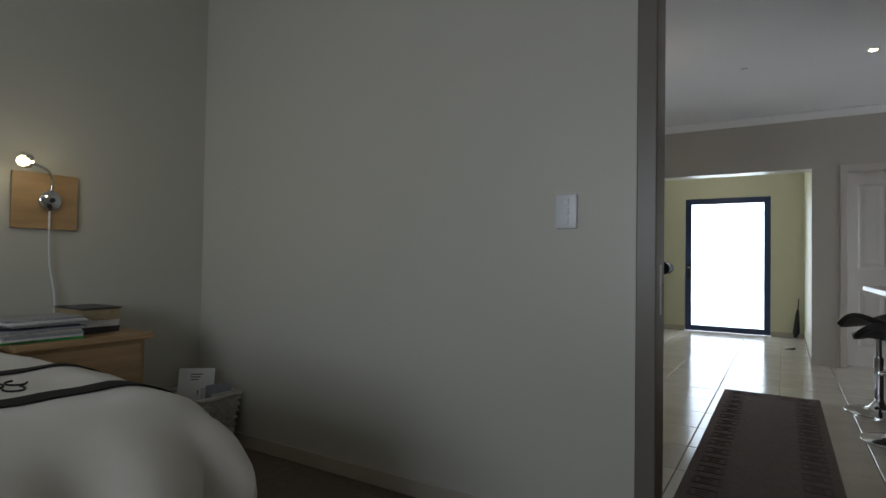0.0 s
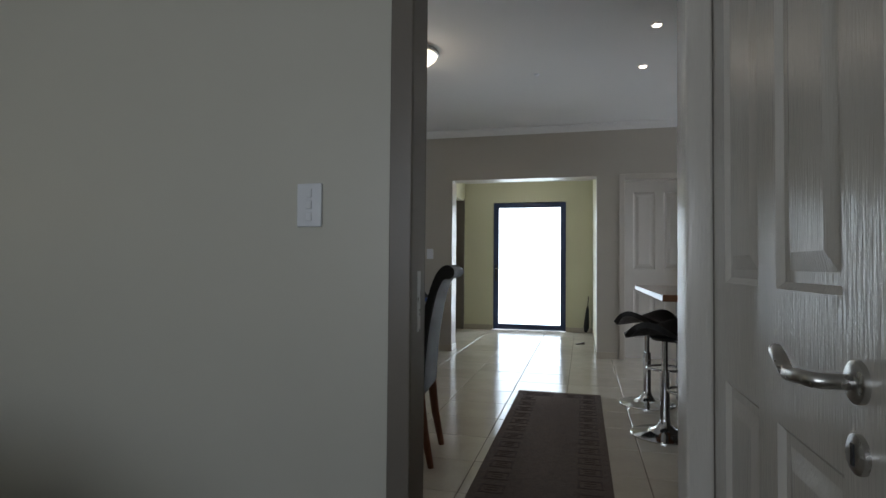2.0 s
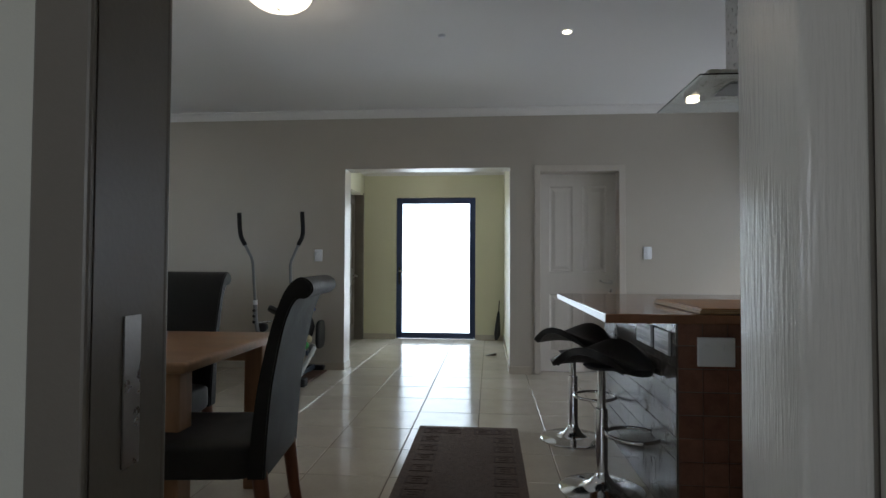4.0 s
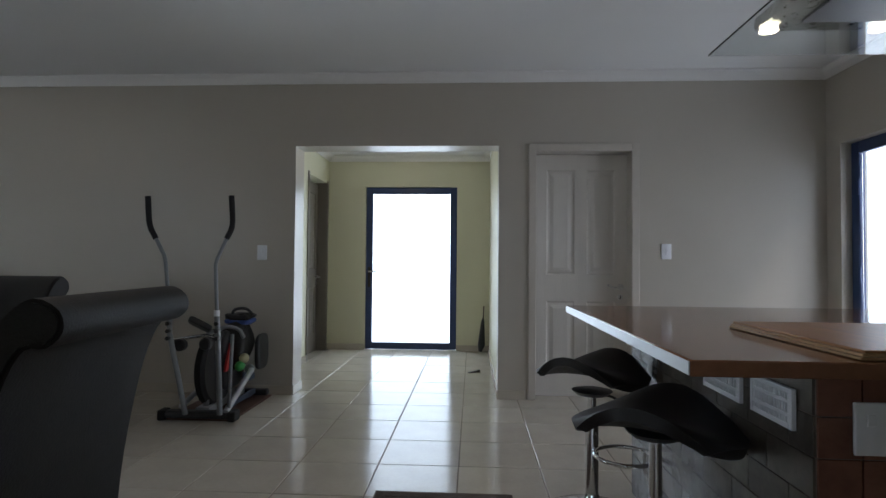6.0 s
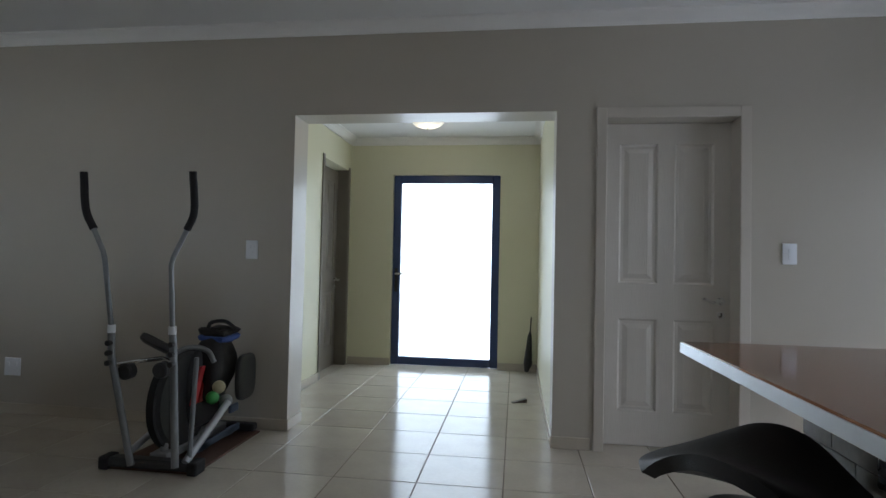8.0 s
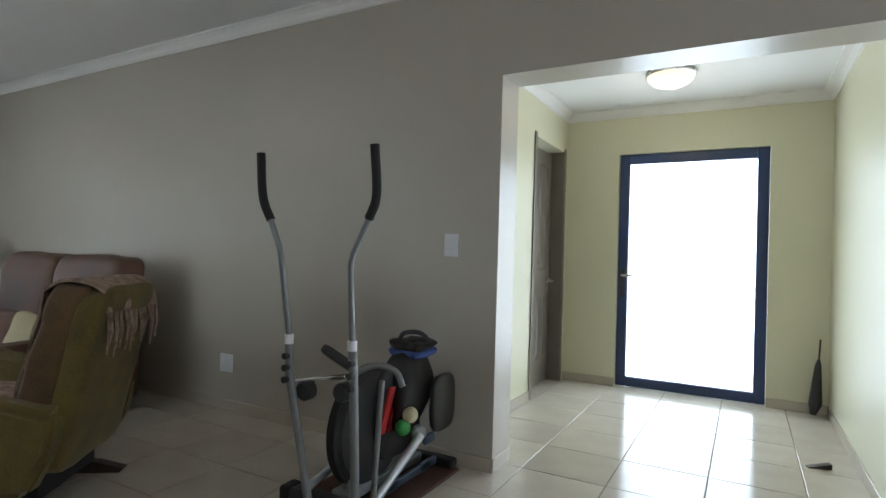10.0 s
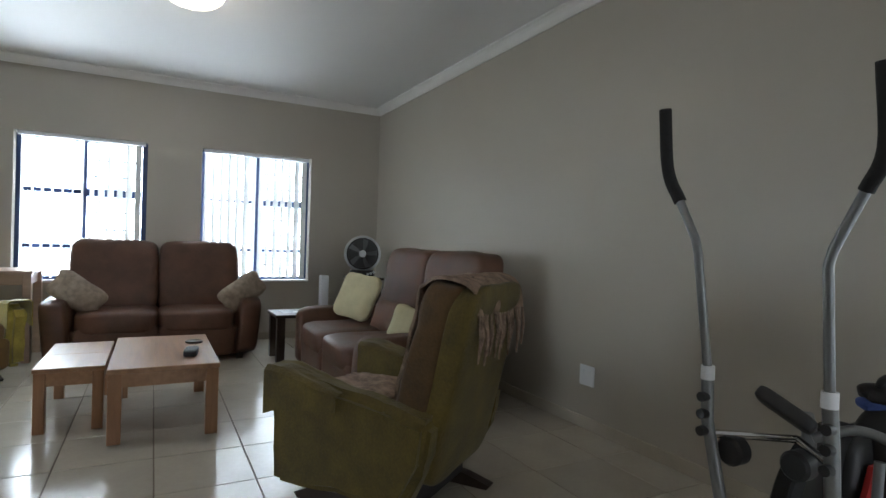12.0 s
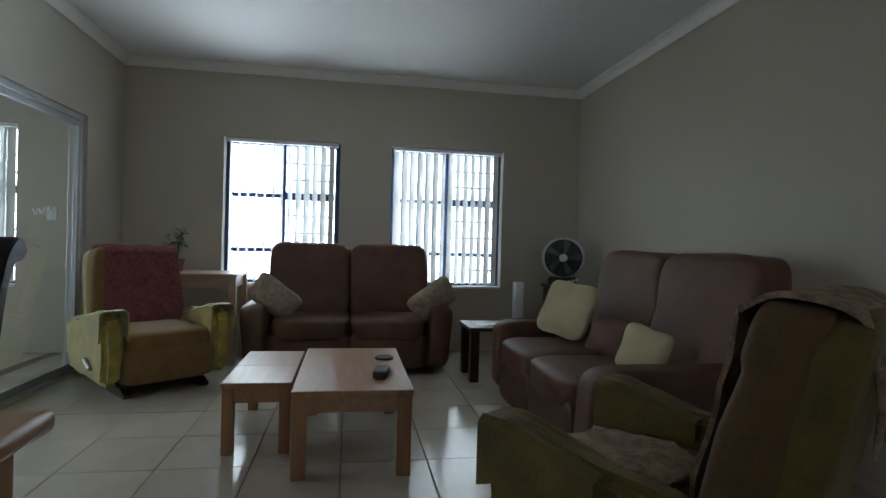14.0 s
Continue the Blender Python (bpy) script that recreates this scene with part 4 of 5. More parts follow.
prism(b3, [(-0.06, 0.0), (0.06, 0.0), (0.06, 0.03), (-0.06, 0.006)], lambda u, v, s: Vector((u, s, v)), -0.02, 0.02)
part("wedge", b3, DARKW, wedge)
umb = thing("umbrella", pose(0.76, 9.40, 0), "dark folded umbrella leaning in the hall corner", "umbrella")
part("canopy", tb([(0.0, 0, 0.02), (0.015, 0.01, 0.10), (0.03, 0.03, 0.38), (0.035, 0.04, 0.43)], [0.02, 0.045, 0.022, 0.010], 12), BLACKP, umb, "", True)
part("shaft", tb([(0.035, 0.04, 0.42), (0.045, 0.06, 0.58)], 0.007, 8), DARKW, umb, "", True)

# ---- living room seating ----


def sofa(name, m, width, label, wide=0.03, d=0.90, tall=0.0):
    """A two-seat sofa facing local -y, standing on y 0..-0.92 with its back at y 0."""
    ob = thing(name, m, label, "sofa", "brown two-seat sofas")
    w = width
    aw = 0.20
    part("base", bx(-w / 2 + 0.06, -d + 0.10, 0.045, w / 2 - 0.06, -0.08, 0.30, 0.03, seg=3), LEATHER, ob, "", True)
    for s in (-1, 1):
        b = bmesh.new()
        soft(b, (s * (w / 2 - aw / 2), -d / 2 - 0.03, 0.30), (aw, d - 0.10, 0.50), 0.30, 32, 20, 0.012)
        for v in b.verts:
            v.co.x += s * 0.05 * max(0, v.co.z - 0.05) / 0.5
        part("arm", b, LEATHER, ob, "padded flared arm", True)
        cw = (w - 2 * aw) / 2
        cx = s * cw / 2
        part("seat_cushion", soft(bmesh.new(), (cx, -d / 2 - 0.10, 0.365), (cw + 0.01, d - 0.20, 0.19), 0.32, 36, 20, 0.014, 7), LEATHER, ob, "", True)
        part("front_panel", soft(bmesh.new(), (cx, -d + 0.07, 0.20), (cw, 0.10, 0.30), 0.3, 28, 14, 0.008), LEATHER, ob, "", True)
        b = soft(bmesh.new(), (s * (cw + wide) / 2, -0.20, 0.70 + tall / 2), (cw + wide, 0.25, 0.62 + tall), 0.30, 40, 26, 0.016, 6)
        for v in b.verts:
            v.co.y += 0.22 * (v.co.z - 0.70)
            v.co.y += 0.03 * math.exp(-((v.co.z - 0.72) / 0.03) ** 2) if v.co.y < -0.2 else 0
        part("back_cushion", b, LEATHER, ob, "padded back with stitched fold", True)
    part("back", bx(-w / 2 + 0.10, -0.14, 0.06, w / 2 - 0.10, -0.01, 0.80, 0.04, seg=3), LEATHER, ob, "", True)
    for s in (-1, 1):
        for y in (-d + 0.14, -0.12):
            part("foot", bx(s * (w / 2 - 0.14) - 0.03, y - 0.03, 0.0, s * (w / 2 - 0.14) + 0.03, y + 0.03, 0.06, 0.005), DARKW, ob)
    return ob


sofa("sofa", pose(-6.42, 4.77, 0, 0, 0, 90), 1.62, "brown suede two-seat sofa under the windows", 0.10, tall=0.045)
sofa("sofa", pose(-4.17, 6.84, 0, 0, 0, 0), 1.62, "brown suede two-seat recliner sofa against the side wall", 0.19, 1.08, 0.05)


def cushion(x, y, z, w, h, t, rx, ry, rz, material, label):
    ob = thing("cushion", pose(x, y, z, rx, ry, rz), label, "cushion")
    b = bmesh.new()
    soft(b, (0, 0, 0), (w, t, h), 0.42, 32, 18, 0.012, 9)
    for v in b.verts:
        k = (abs(v.co.x) / (w / 2)) * (abs(v.co.z) / (h / 2))
        v.co.x *= 1 + 0.10 * k
        v.co.z *= 1 + 0.10 * k
        v.co.y *= 1 - 0.55 * max(abs(v.co.x) / (w / 2), abs(v.co.z) / (h / 2)) ** 3
    part("cover", b, material, ob, "", True)
    return ob


cushion(-5.78, 4.17, 0.60, 0.40, 0.24, 0.14, 0, 36, 84, BEIGEC, "beige patterned cushion leaning on the sofa arm")
cushion(-5.78, 5.47, 0.60, 0.40, 0.24, 0.14, 0, -36, 96, BEIGEC, "beige patterned cushion leaning on the sofa arm")
cushion(-4.62, 6.20, 0.66, 0.42, 0.36, 0.12, -22, 6, 22, CREAMC, "cream square cushion on the recliner sofa")
cushion(-3.74, 6.26, 0.55, 0.25, 0.24, 0.11, -20, 12, 36, CREAMC, "small cream cushion on the recliner sofa")
cushion(-4.22, 6.30, 0.54, 0.34, 0.24, 0.12, -20, 0, 8, LEATHER, "brown cushion on the recliner sofa")


def recliner(m, label, main, inner):
    """A velvet armchair facing local -y, about 0.72 wide."""
    ob = thing("recliner_chair", m, label, "recliner", "velvet recliner chairs")
    w, d = 0.76, 0.74
    for s in (-1, 1):
        b = bmesh.new()
        prof = [(-0.40, 0.10), (0.30, 0.12), (0.40, 0.30), (0.42, 0.46), (0.20, 0.515), (-0.28, 0.565), (-0.37, 0.555), (-0.41, 0.50)]
        prism(b, prof, lambda u, v, q: Vector((q, u, v)), s * (w / 2) - 0.075, s * (w / 2) + 0.055)
        bmesh.ops.bevel(b, geom=b.edges[:], offset=0.035, segments=3, affect="EDGES", clamp_overlap=True)
        bmesh.ops.subdivide_edges(b, edges=[e for e in b.edges if e.calc_length() > 0.15], cuts=5, use_grid_fill=True)
        for v in b.verts:
            v.co += Vector((noise.noise(v.co * 9), 0.6 * noise.noise(v.co * 7 + Vector((3, 1, 2))), noise.noise(v.co * 8 + Vector((5, 5, 1))))) * 0.014
        part("arm", b, main, ob, "velvet covered arm", True)
        part("arm_cover", sheet(14, 18, lambda u, v, s=s: Vector((s * (w / 2) - 0.01 + 0.20 * (v - 0.5) if abs(v - 0.5) < 0.38 else s * (w / 2) - 0.01 + 0.085 * (1 if v > 0.5 else -1), -0.42 + 0.40 * u, (0.585 - 0.09 * max(0, u - 0.2)) - (0.0 if abs(v - 0.5) < 0.38 else (abs(v - 0.5) - 0.38) * 1.6 * (1 - 0.7 * u)) + 0.006 * noise.noise(Vector((u * 6, v * 8, s)))))
             , 0.008), main, ob, "loose velvet arm cover", True)
    part("seat_cushion", soft(bmesh.new(), (0, -0.10, 0.355), (w - 0.13, 0.62, 0.17), 0.34, 32, 18, 0.012), inner, ob, "", True)
    part("front_panel", soft(bmesh.new(), (0, -0.36, 0.21), (w - 0.12, 0.10, 0.24), 0.28, 28, 14, 0.006), inner, ob, "", True)
    b = soft(bmesh.new(), (0, 0.27, 0.665), (w - 0.08, 0.19, 0.64), 0.34, 40, 30, 0.02, 7)
    for v in b.verts:
        v.co.y += 0.24 * (v.co.z - 0.45)
        v.co.y += 0.022 * math.exp(-((v.co.z - 0.80) / 0.03) ** 2) if v.co.y < 0.26 + 0.24 * (v.co.z - 0.45) else 0
        v.co.x *= 1 - 0.10 * max(0, v.co.z - 0.6)
    part("backrest", b, inner, ob, "padded velvet back", True)
    b = soft(bmesh.new(), (0, 0.385, 0.565), (w - 0.10, 0.13, 0.80), 0.30, 36, 26, 0.012, 7)
    for v in b.verts:
        v.co.y += 0.24 * (v.co.z - 0.45)
    part("back_panel", b, main, ob, "velvet rear panel", True)
    part("base", bx(-0.26, -0.28, 0.06, 0.26, 0.28, 0.16), BLACKP, ob)
    for s in (-1, 1):
        b = bmesh.new()
        prism(b, [(-0.34, 0.0), (0.42, 0.0), (0.44, 0.02), (0.30, 0.055), (0.0, 0.075), (-0.28, 0.055), (-0.36, 0.02)], lambda u, v, q: Vector((q, u, v)), s * 0.27 - 0.03, s * 0.27 + 0.03)
        part("runner", b, DARKW, ob, "dark wooden floor runner")
    return ob


def throw(name, m, width, length_front, length_back, top, material, label, fringe=0):
    """A throw hung over a chair back; local -y is the chair's front."""
    ob = thing(name, m, label, "throw blanket")
    total = length_front + length_back
    def f(u, v):
        s = v * total - length_front
        x = (u - 0.5) * width * (1 + 0.04 * math.sin(v * 9))
        r = 0.145
        if s < -r:
            y, z = -r * 0.9 + 0.24 * (s + r), -0.05 + (s + r)
        elif s < r:
            a = s / r * math.pi / 2
            y, z = r * math.sin(a) * 0.95, r * 0.5 * (math.cos(a) - 1)
        else:
            y, z = r * 0.95 + 0.02 * (s - r), -0.075 - (s - r)
        q = Vector((x, y, z))
        return q + Vector((0.006 * noise.noise(q * 12), 0.022 * noise.noise(q * 9 + Vector((2, 7, 1))), 0.012 * noise.noise(q * 10)))
    cloth_part = part("cloth", sheet(26, 34, f, 0.014), material, ob, "", True)
    for k in range(fringe):
        u = (k + 0.5) / fringe
        p = f(u, 1.0)
        sway = 0.02 * math.sin(k * 2.3)
        part("tassel", tb([p, p + Vector((sway, 0.01, -0.08)), p + Vector((1.5 * sway, 0.0, -0.17 - 0.03 * math.sin(k * 1.7)))], [0.007, 0.009, 0.004], 6), material, cloth_part, "", True)
    return ob


GM = pose(-2.60, 5.68, 0, 0, 0, -54) @ Matrix.Diagonal((0.88, 0.90, 0.99, 1))
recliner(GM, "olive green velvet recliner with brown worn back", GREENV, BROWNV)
throw("throw_blanket", GM @ pose(-0.03, 0.405, 1.0, 0, 0, 0), 0.58, 0.62, 0.22, 0, THROWB, "brown and beige fringed throw over the green recliner back", 16)
part_seat = thing("throw_blanket", GM @ pose(0.05, -0.12, 0.455), "brown and beige crumpled throw on the recliner seat", "throw blanket")
part("cloth", soft(bmesh.new(), (0, 0, 0), (0.42, 0.42, 0.07), 0.6, 32, 14, 0.05, 14), THROWB, part_seat, "", True)
YM = pose(-5.44, 3.34, 0, 0, 0, 129) @ Matrix.Diagonal((0.94, 0.95, 1.0, 1))
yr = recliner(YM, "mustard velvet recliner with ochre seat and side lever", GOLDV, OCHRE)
part("lever", tb([(-0.44, -0.18, 0.19), (-0.47, -0.20, 0.20), (-0.47, -0.10, 0.25)], 0.014, 10), STEEL, yr, "metal side lever", True)
throw("throw_blanket", YM @ pose(0.03, 0.405, 1.005), 0.56, 0.66, 0.3, 0, THROWR, "wine-red woven throw over the mustard recliner back")

# ---- tables ----


def low_table(name, x0, y0, x1, y1, z, label, leg=0.065, seam=False):
    ob = thing(name, pose((x0 + x1) / 2, (y0 + y1) / 2, 0), label, "coffee table", "honey oak low tables")
    a, b = (x1 - x0) / 2, (y1 - y0) / 2
    if seam:
        part("top_panel", bx(-a, -b, z - 0.025, -0.001, b, z, 0.004), OAK, ob)
        part("top_panel", bx(0.001, -b, z - 0.025, a, b, z, 0.004), OAK, ob)
    else:
        part("tabletop", bx(-a, -b, z - 0.028, a, b, z, 0.005), OAK, ob)
    for sx in (-1, 1):
        for sy in (-1, 1):
            cx, cy = sx * (a - leg / 2 - 0.006), sy * (b - leg / 2 - 0.006)
            part("leg", bx(cx - leg / 2, cy - leg / 2, 0, cx + leg / 2, cy + leg / 2, z - 0.025, 0.004), OAKV, ob)
    for s in (-1, 1):
        part("apron", bx(-a + leg, s * (b - 0.02) - 0.01, z - 0.10, a - leg, s * (b - 0.02) + 0.01, z - 0.026), OAK, ob)
        part("apron", bx(s * (a - 0.02) - 0.01, -b + leg, z - 0.10, s * (a - 0.02) + 0.01, b - leg, z - 0.026), OAK, ob)
    return ob


low_table("coffee_table", -4.65, 4.515, -3.645, 5.065, 0.40, "honey oak rectangular coffee table with square legs")
low_table("side_coffee_table", -4.77, 4.15, -3.965, 4.49, 0.36, "lower oak table beside the coffee table, two-panel top", 0.055, True)
case = thing("spectacle_case", pose(-3.92, 4.93, 0.40, 0, 0, 80), "black zipped case lying on the coffee table", "case")
part("case", soft(bmesh.new(), (0, 0, 0.02), (0.075, 0.17, 0.042), 0.4), BLACKL, case, "", True)
part("zip", lt([(0.001, 0.019), (0.002, 0.022)], (0, 0, 0), 8), STEEL, case)
coaster = thing("coaster", pose(-4.33, 4.97, 0.40), "small round dark brown coaster on the coffee table", "coaster")
part("disc", lt([(0.052, 0), (0.055, 0.004), (0.055, 0.010), (0.05, 0.013), (0.035, 0.010)], n=28), DARKW, coaster, "", True)

st = thing("side_table", pose(-5.50, 5.90, 0), "dark wooden side table with glass-inset top", "side table")
part("tabletop", bx(-0.21, -0.21, 0.40, 0.21, 0.21, 0.43, 0.006), DARKW, st)
part("glass_inset", bx(-0.13, -0.13, 0.4305, 0.13, 0.13, 0.434), GREYP, st, "grey glossy inset")
for x in (-0.16, 0.16):
    for y in (-0.16, 0.16):
        part("leg", bx(x - 0.035, y - 0.035, 0, x + 0.035, y + 0.035, 0.40, 0.004), DARKW, st)
leaflet = thing("leaflet", pose(-5.44, 5.92, 0.434, 0, 0, 25), "small white leaflet on the side table", "paper")
part("paper", bx(-0.05, -0.035, 0, 0.05, 0.035, 0.004), PAPER, leaflet)

desk = thing("desk", pose(-6.26, 3.27, 0), "pinkish pale wood desk in the corner", "desk")
part("desktop", bx(-0.28, -0.58, 0.745, 0.28, 0.56, 0.77, 0.004), PALEW, desk)
for x in (-0.24, 0.24):
    for y in (-0.54, 0.52):
        part("leg", bx(x - 0.03, y - 0.03, 0, x + 0.03, y + 0.03, 0.745, 0.003), PALEW, desk)
part("apron", bx(0.22, -0.51, 0.65, 0.24, 0.49, 0.745), PALEW, desk)
part("apron", bx(-0.21, 0.50, 0.65, 0.21, 0.52, 0.745), PALEW, desk)

plant = thing("potted_plant", pose(-6.30, 3.26, 0.77), "small green leafy pot plant on the desk", "plant")
part("pot", lt([(0.045, 0), (0.06, 0.09), (0.066, 0.09), (0.066, 0.11), (0.055, 0.11), (0.052, 0.095)], n=24), CLAY, plant, "", True)
rng = random.Random(4)
lf = bmesh.new()
for v in ((0, 0, 0), (0.018, 0.02, 0.006), (0.02, 0.045, 0.004), (0, 0.07, -0.006), (-0.02, 0.045, 0.004), (-0.018, 0.02, 0.006), (0, 0.03, -0.002)):
    lf.verts.new(v)
lf.verts.ensure_lookup_table()
for a in range(6):
    lf.faces.new((lf.verts[6], lf.verts[a], lf.verts[(a + 1) % 6]))
first = part("leaf", lf, LEAF, plant, "", True)
for k in range(13):
    a, h, r = rng.uniform(0, 6.28), rng.uniform(0.22, 0.37), rng.uniform(0.02, 0.12)
    p = Vector((r * math.cos(a), r * math.sin(a), h))
    part("stem", tb(arc([(0, 0, 0.09), (p.x * 0.4, p.y * 0.4, h * 0.75), p], 3), 0.003, 6), LEAF, plant, "", True)
    for j in range(3):
        o = first if k == 0 and j == 0 else new("leaf", first.data)
        o.parent = plant
        o.matrix_basis = Matrix.Translation(p) @ Euler((rng.uniform(-0.7, 0.5), rng.uniform(-0.4, 0.4), a + j * 2.1)).to_matrix().to_4x4() @ Matrix.Scale(rng.uniform(0.6, 1.05), 4)

# ---- fan and tower in the corner ----
cab = thing("fan_stand", pose(-6.05, 6.76, 0), "dark wooden stand under the table fan", "stand")
part("body", bx(-0.16, -0.15, 0.03, 0.16, 0.15, 0.695, 0.006), DARKW, cab)
part("top", bx(-0.18, -0.17, 0.695, 0.18, 0.17, 0.72, 0.004), DARKW, cab)
for x in (-0.12, 0.12):
    for y in (-0.11, 0.11):
        part("foot", bx(x - 0.02, y - 0.02, 0, x + 0.02, y + 0.02, 0.03), DARKW, cab)
fan = thing("table_fan", pose(-6.05, 6.74, 0.72, 0, 0, 72), "black round box fan with silver rim and white hub", "fan")
part("base", soft(bmesh.new(), (0, 0, 0.04), (0.26, 0.16, 0.08), 0.35), BLACKP, fan, "", True)
part("housing", lt([(0.175, -0.05), (0.195, -0.04), (0.195, 0.05), (0.15, 0.06)], (0, 0, 0.255), 40, "y"), BLACKP, fan, "", True)
part("rim", lt([(0.172, -0.062), (0.190, -0.058), (0.198, -0.045), (0.180, -0.048)], (0, 0, 0.255), 40, "y", True), ALU, fan, "silver rim ring", True)
hub = part("hub", lt([(0.012, -0.078), (0.034, -0.072), (0.038, -0.055)], (0, 0, 0.255), 24, "y"), PLASTIC, fan, "white hub cap", True)
for k in range(6):
    rr = 0.04 + 0.022 * k
    part("grille_ring", tb([(rr * math.cos(a), -0.060, 0.255 + rr * math.sin(a)) for a in [2 * math.pi * q / 28 for q in range(29)]], 0.0018, 5), GREYP, fan, "", True)
for k in range(5):
    a = 2 * math.pi * k / 5
    b = bmesh.new()
    vs = [b.verts.new((r * math.cos(a + da), -0.0515 - dy, 0.255 + r * math.sin(a + da))) for r, da, dy in ((0.035, -0.2, 0), (0.16, -0.25, -0.004), (0.165, 0.28, 0.004), (0.035, 0.35, 0.003))]
    b.faces.new(vs)
    bmesh.ops.solidify(b, geom=b.faces[:], thickness=0.003)
    part("blade", b, GREYP, hub)
for k in range(3):
    part("knob", lt([(0.012, -0.098), (0.014, -0.08)], (0.06 + 0.032 * k, 0, 0.035 + 0.01 * k), 14, "y"), PLASTIC, fan, "", True)
tower = thing("tower_heater", pose(-6.33, 6.40, 0), "slim white upright tower unit by the window", "tower unit")
part("body", bx(-0.05, -0.045, 0.02, 0.05, 0.045, 0.72, 0.015, seg=3), PLASTIC, tower, "", True)
part("foot", lt([(0.10, 0), (0.10, 0.012), (0.06, 0.02)], n=24), PLASTIC, tower, "", True)

# ---- bedroom ----
bed = thing("bed", pose(0, 0, 0), "double bed with ivory satin duvet and dark ribbon trim", "bed")
part("base", bx(-2.28, -0.55, 0.05, -0.62, 0.92, 0.32, 0.02), LINEN, bed, "", True)
part("mattress", bx(-2.29, -0.58, 0.32, -0.60, 0.95, 0.52, 0.05, seg=3), LINEN, bed, "", True)


def duvet(u, v):
    """The duvet: flat on top, rounded over the edges, hanging in soft folds."""
    px, py = -2.25 + u * 2.15, -1.10 + v * 2.58
    r = 0.26
    ex = max(0.0, px - (-0.495 - r))
    ey = max(0.0, py - (1.06 - r)) - max(0.0, (-0.62 + r) - py)
    d0 = math.hypot(ex, ey)
    d = d0 if d0 < 0.5 else 0.5 + 0.22 * (1 - math.exp(-(d0 - 0.5) / 0.22))
    z = 0.705 + 0.025 * noise.noise(Vector((px * 1.6, py * 1.6, 0))) + 0.006 * noise.noise(Vector((px * 9, py * 9, 2)))
    if d < 1e-6:
        return Vector((px, py, z))
    a = min(d / r, math.pi / 2)
    flat, drop = r * math.sin(a), r * (1 - math.cos(a)) + max(0.0, d - r * math.pi / 2)
    hang = min(1.0, max(0.0, d - 0.12) / 0.25)
    th = math.atan2(ey, ex)
    side = px * (abs(ey) > ex) + py * (abs(ey) <= ex)
    flat += hang * 0.042 * math.sin(19 * side + 3 * th + 2.5 * noise.noise(Vector((px * 2, py * 2, 1))))
    return Vector((min(px, -0.495 - r) + flat * ex / d0, min(max(py, -0.62 + r), 1.06 - r) + flat * ey / d0, max(0.05, z - drop)))


part("duvet", sheet(72, 80, duvet, 0.03), LINEN, bed, "ivory satin duvet", True)


def on_duvet(px, py, lift=0.006):
    u, v = (px + 2.25) / 2.15, (py + 1.10) / 2.58
    p = duvet(u, v)
    n = (duvet(u + 0.004, v) - p).cross(duvet(u, v + 0.004) - p).normalized()
    return p + n * lift


for x, w in ((-0.90, 0.085), (-1.24, 0.045)):
    part("ribbon", sheet(2, 70, lambda u, v, x=x, w=w: on_duvet(x + w * (u - 0.5), -0.95 + 2.3 * v), 0.004), RIBBON, bed, "dark brown ribbon", True)
b = bmesh.new()
for k in range(14):
    cx, cy = -1.07 + 0.05 * math.sin(k * 1.7), 0.50 + 0.035 * (k - 6.5) / 1.4
    tube(b, [on_duvet(cx + 0.03 * math.sin(a), cy + 0.022 * math.cos(a), 0.007) for a in [k + 0.55 * q for q in range(9)]], 0.0028, 5)
part("embroidery", b, RIBBON, bed, "dark scroll embroidery")

ns = thing("nightstand", pose(-2.12, 1.25, 0), "pine bedside cabinet with a drawer", "nightstand")
part("body", bx(-0.19, -0.25, 0.03, 0.17, 0.25, 0.655, 0.004), PINE, ns)
part("top", bx(-0.20, -0.28, 0.655, 0.20, 0.28, 0.685, 0.006), PINE, ns)
drawer = part("drawer", bx(0.171, -0.23, 0.46, 0.186, 0.23, 0.635, 0.004), PINE, ns, "pine drawer front")
part("door", bx(0.171, -0.23, 0.06, 0.186, 0.23, 0.45, 0.004), PINE, ns, "pine cabinet door")
part("knob", lt([(0.008, 0.186), (0.014, 0.205), (0.006, 0.212)], (0, 0, 0.55), 16, "x"), PINE, drawer, "", True)

rng = random.Random(9)
for k in range(9):
    g = thing("magazine", pose(-2.06 + rng.uniform(-0.02, 0.02), 1.10 + rng.uniform(-0.02, 0.02), 0.686 + 0.0105 * k, 0, 0, rng.uniform(-9, 9)), "glossy magazine in a stack on the bedside cabinet", "magazine", "stack of magazines")
    part("paper_block", bx(-0.105, -0.145, 0, 0.105, 0.145, 0.010, 0.002, seg=1), MAGS[(0, 5, 0, 1, 0, 2, 0, 5, 0)[k]] if k else MAGS[3], g)
z = 0.686
for k, (h, m) in enumerate(((0.028, MAGS[2]), (0.03, MAGS[5]), (0.05, MAGS[4]), (0.008, MAGS[2]))):
    g = thing("book", pose(-2.17 + 0.004 * k, 1.345, z, 0, 0, (2, -1, 1.5, 3)[k]), "thick book stacked beside the magazines", "book", "stack of books")
    part("paper_block", bx(-0.12, -0.085, 0.002, 0.12, 0.085, h - 0.002), PAPER if k == 1 else m, g)
    part("cover", bx(-0.124, -0.088, h - 0.003, 0.124, 0.088, h), m, g)
    z += h + 0.0005

lamp = thing("wall_lamp", pose(-2.33, 1.222, 1.295), "chrome bedside reading lamp on a square wood board, on", "wall lamp")
part("board", bx(0, -0.135, -0.135, 0.018, 0.135, 0.125, 0.003), PINE, lamp, "square pine board")
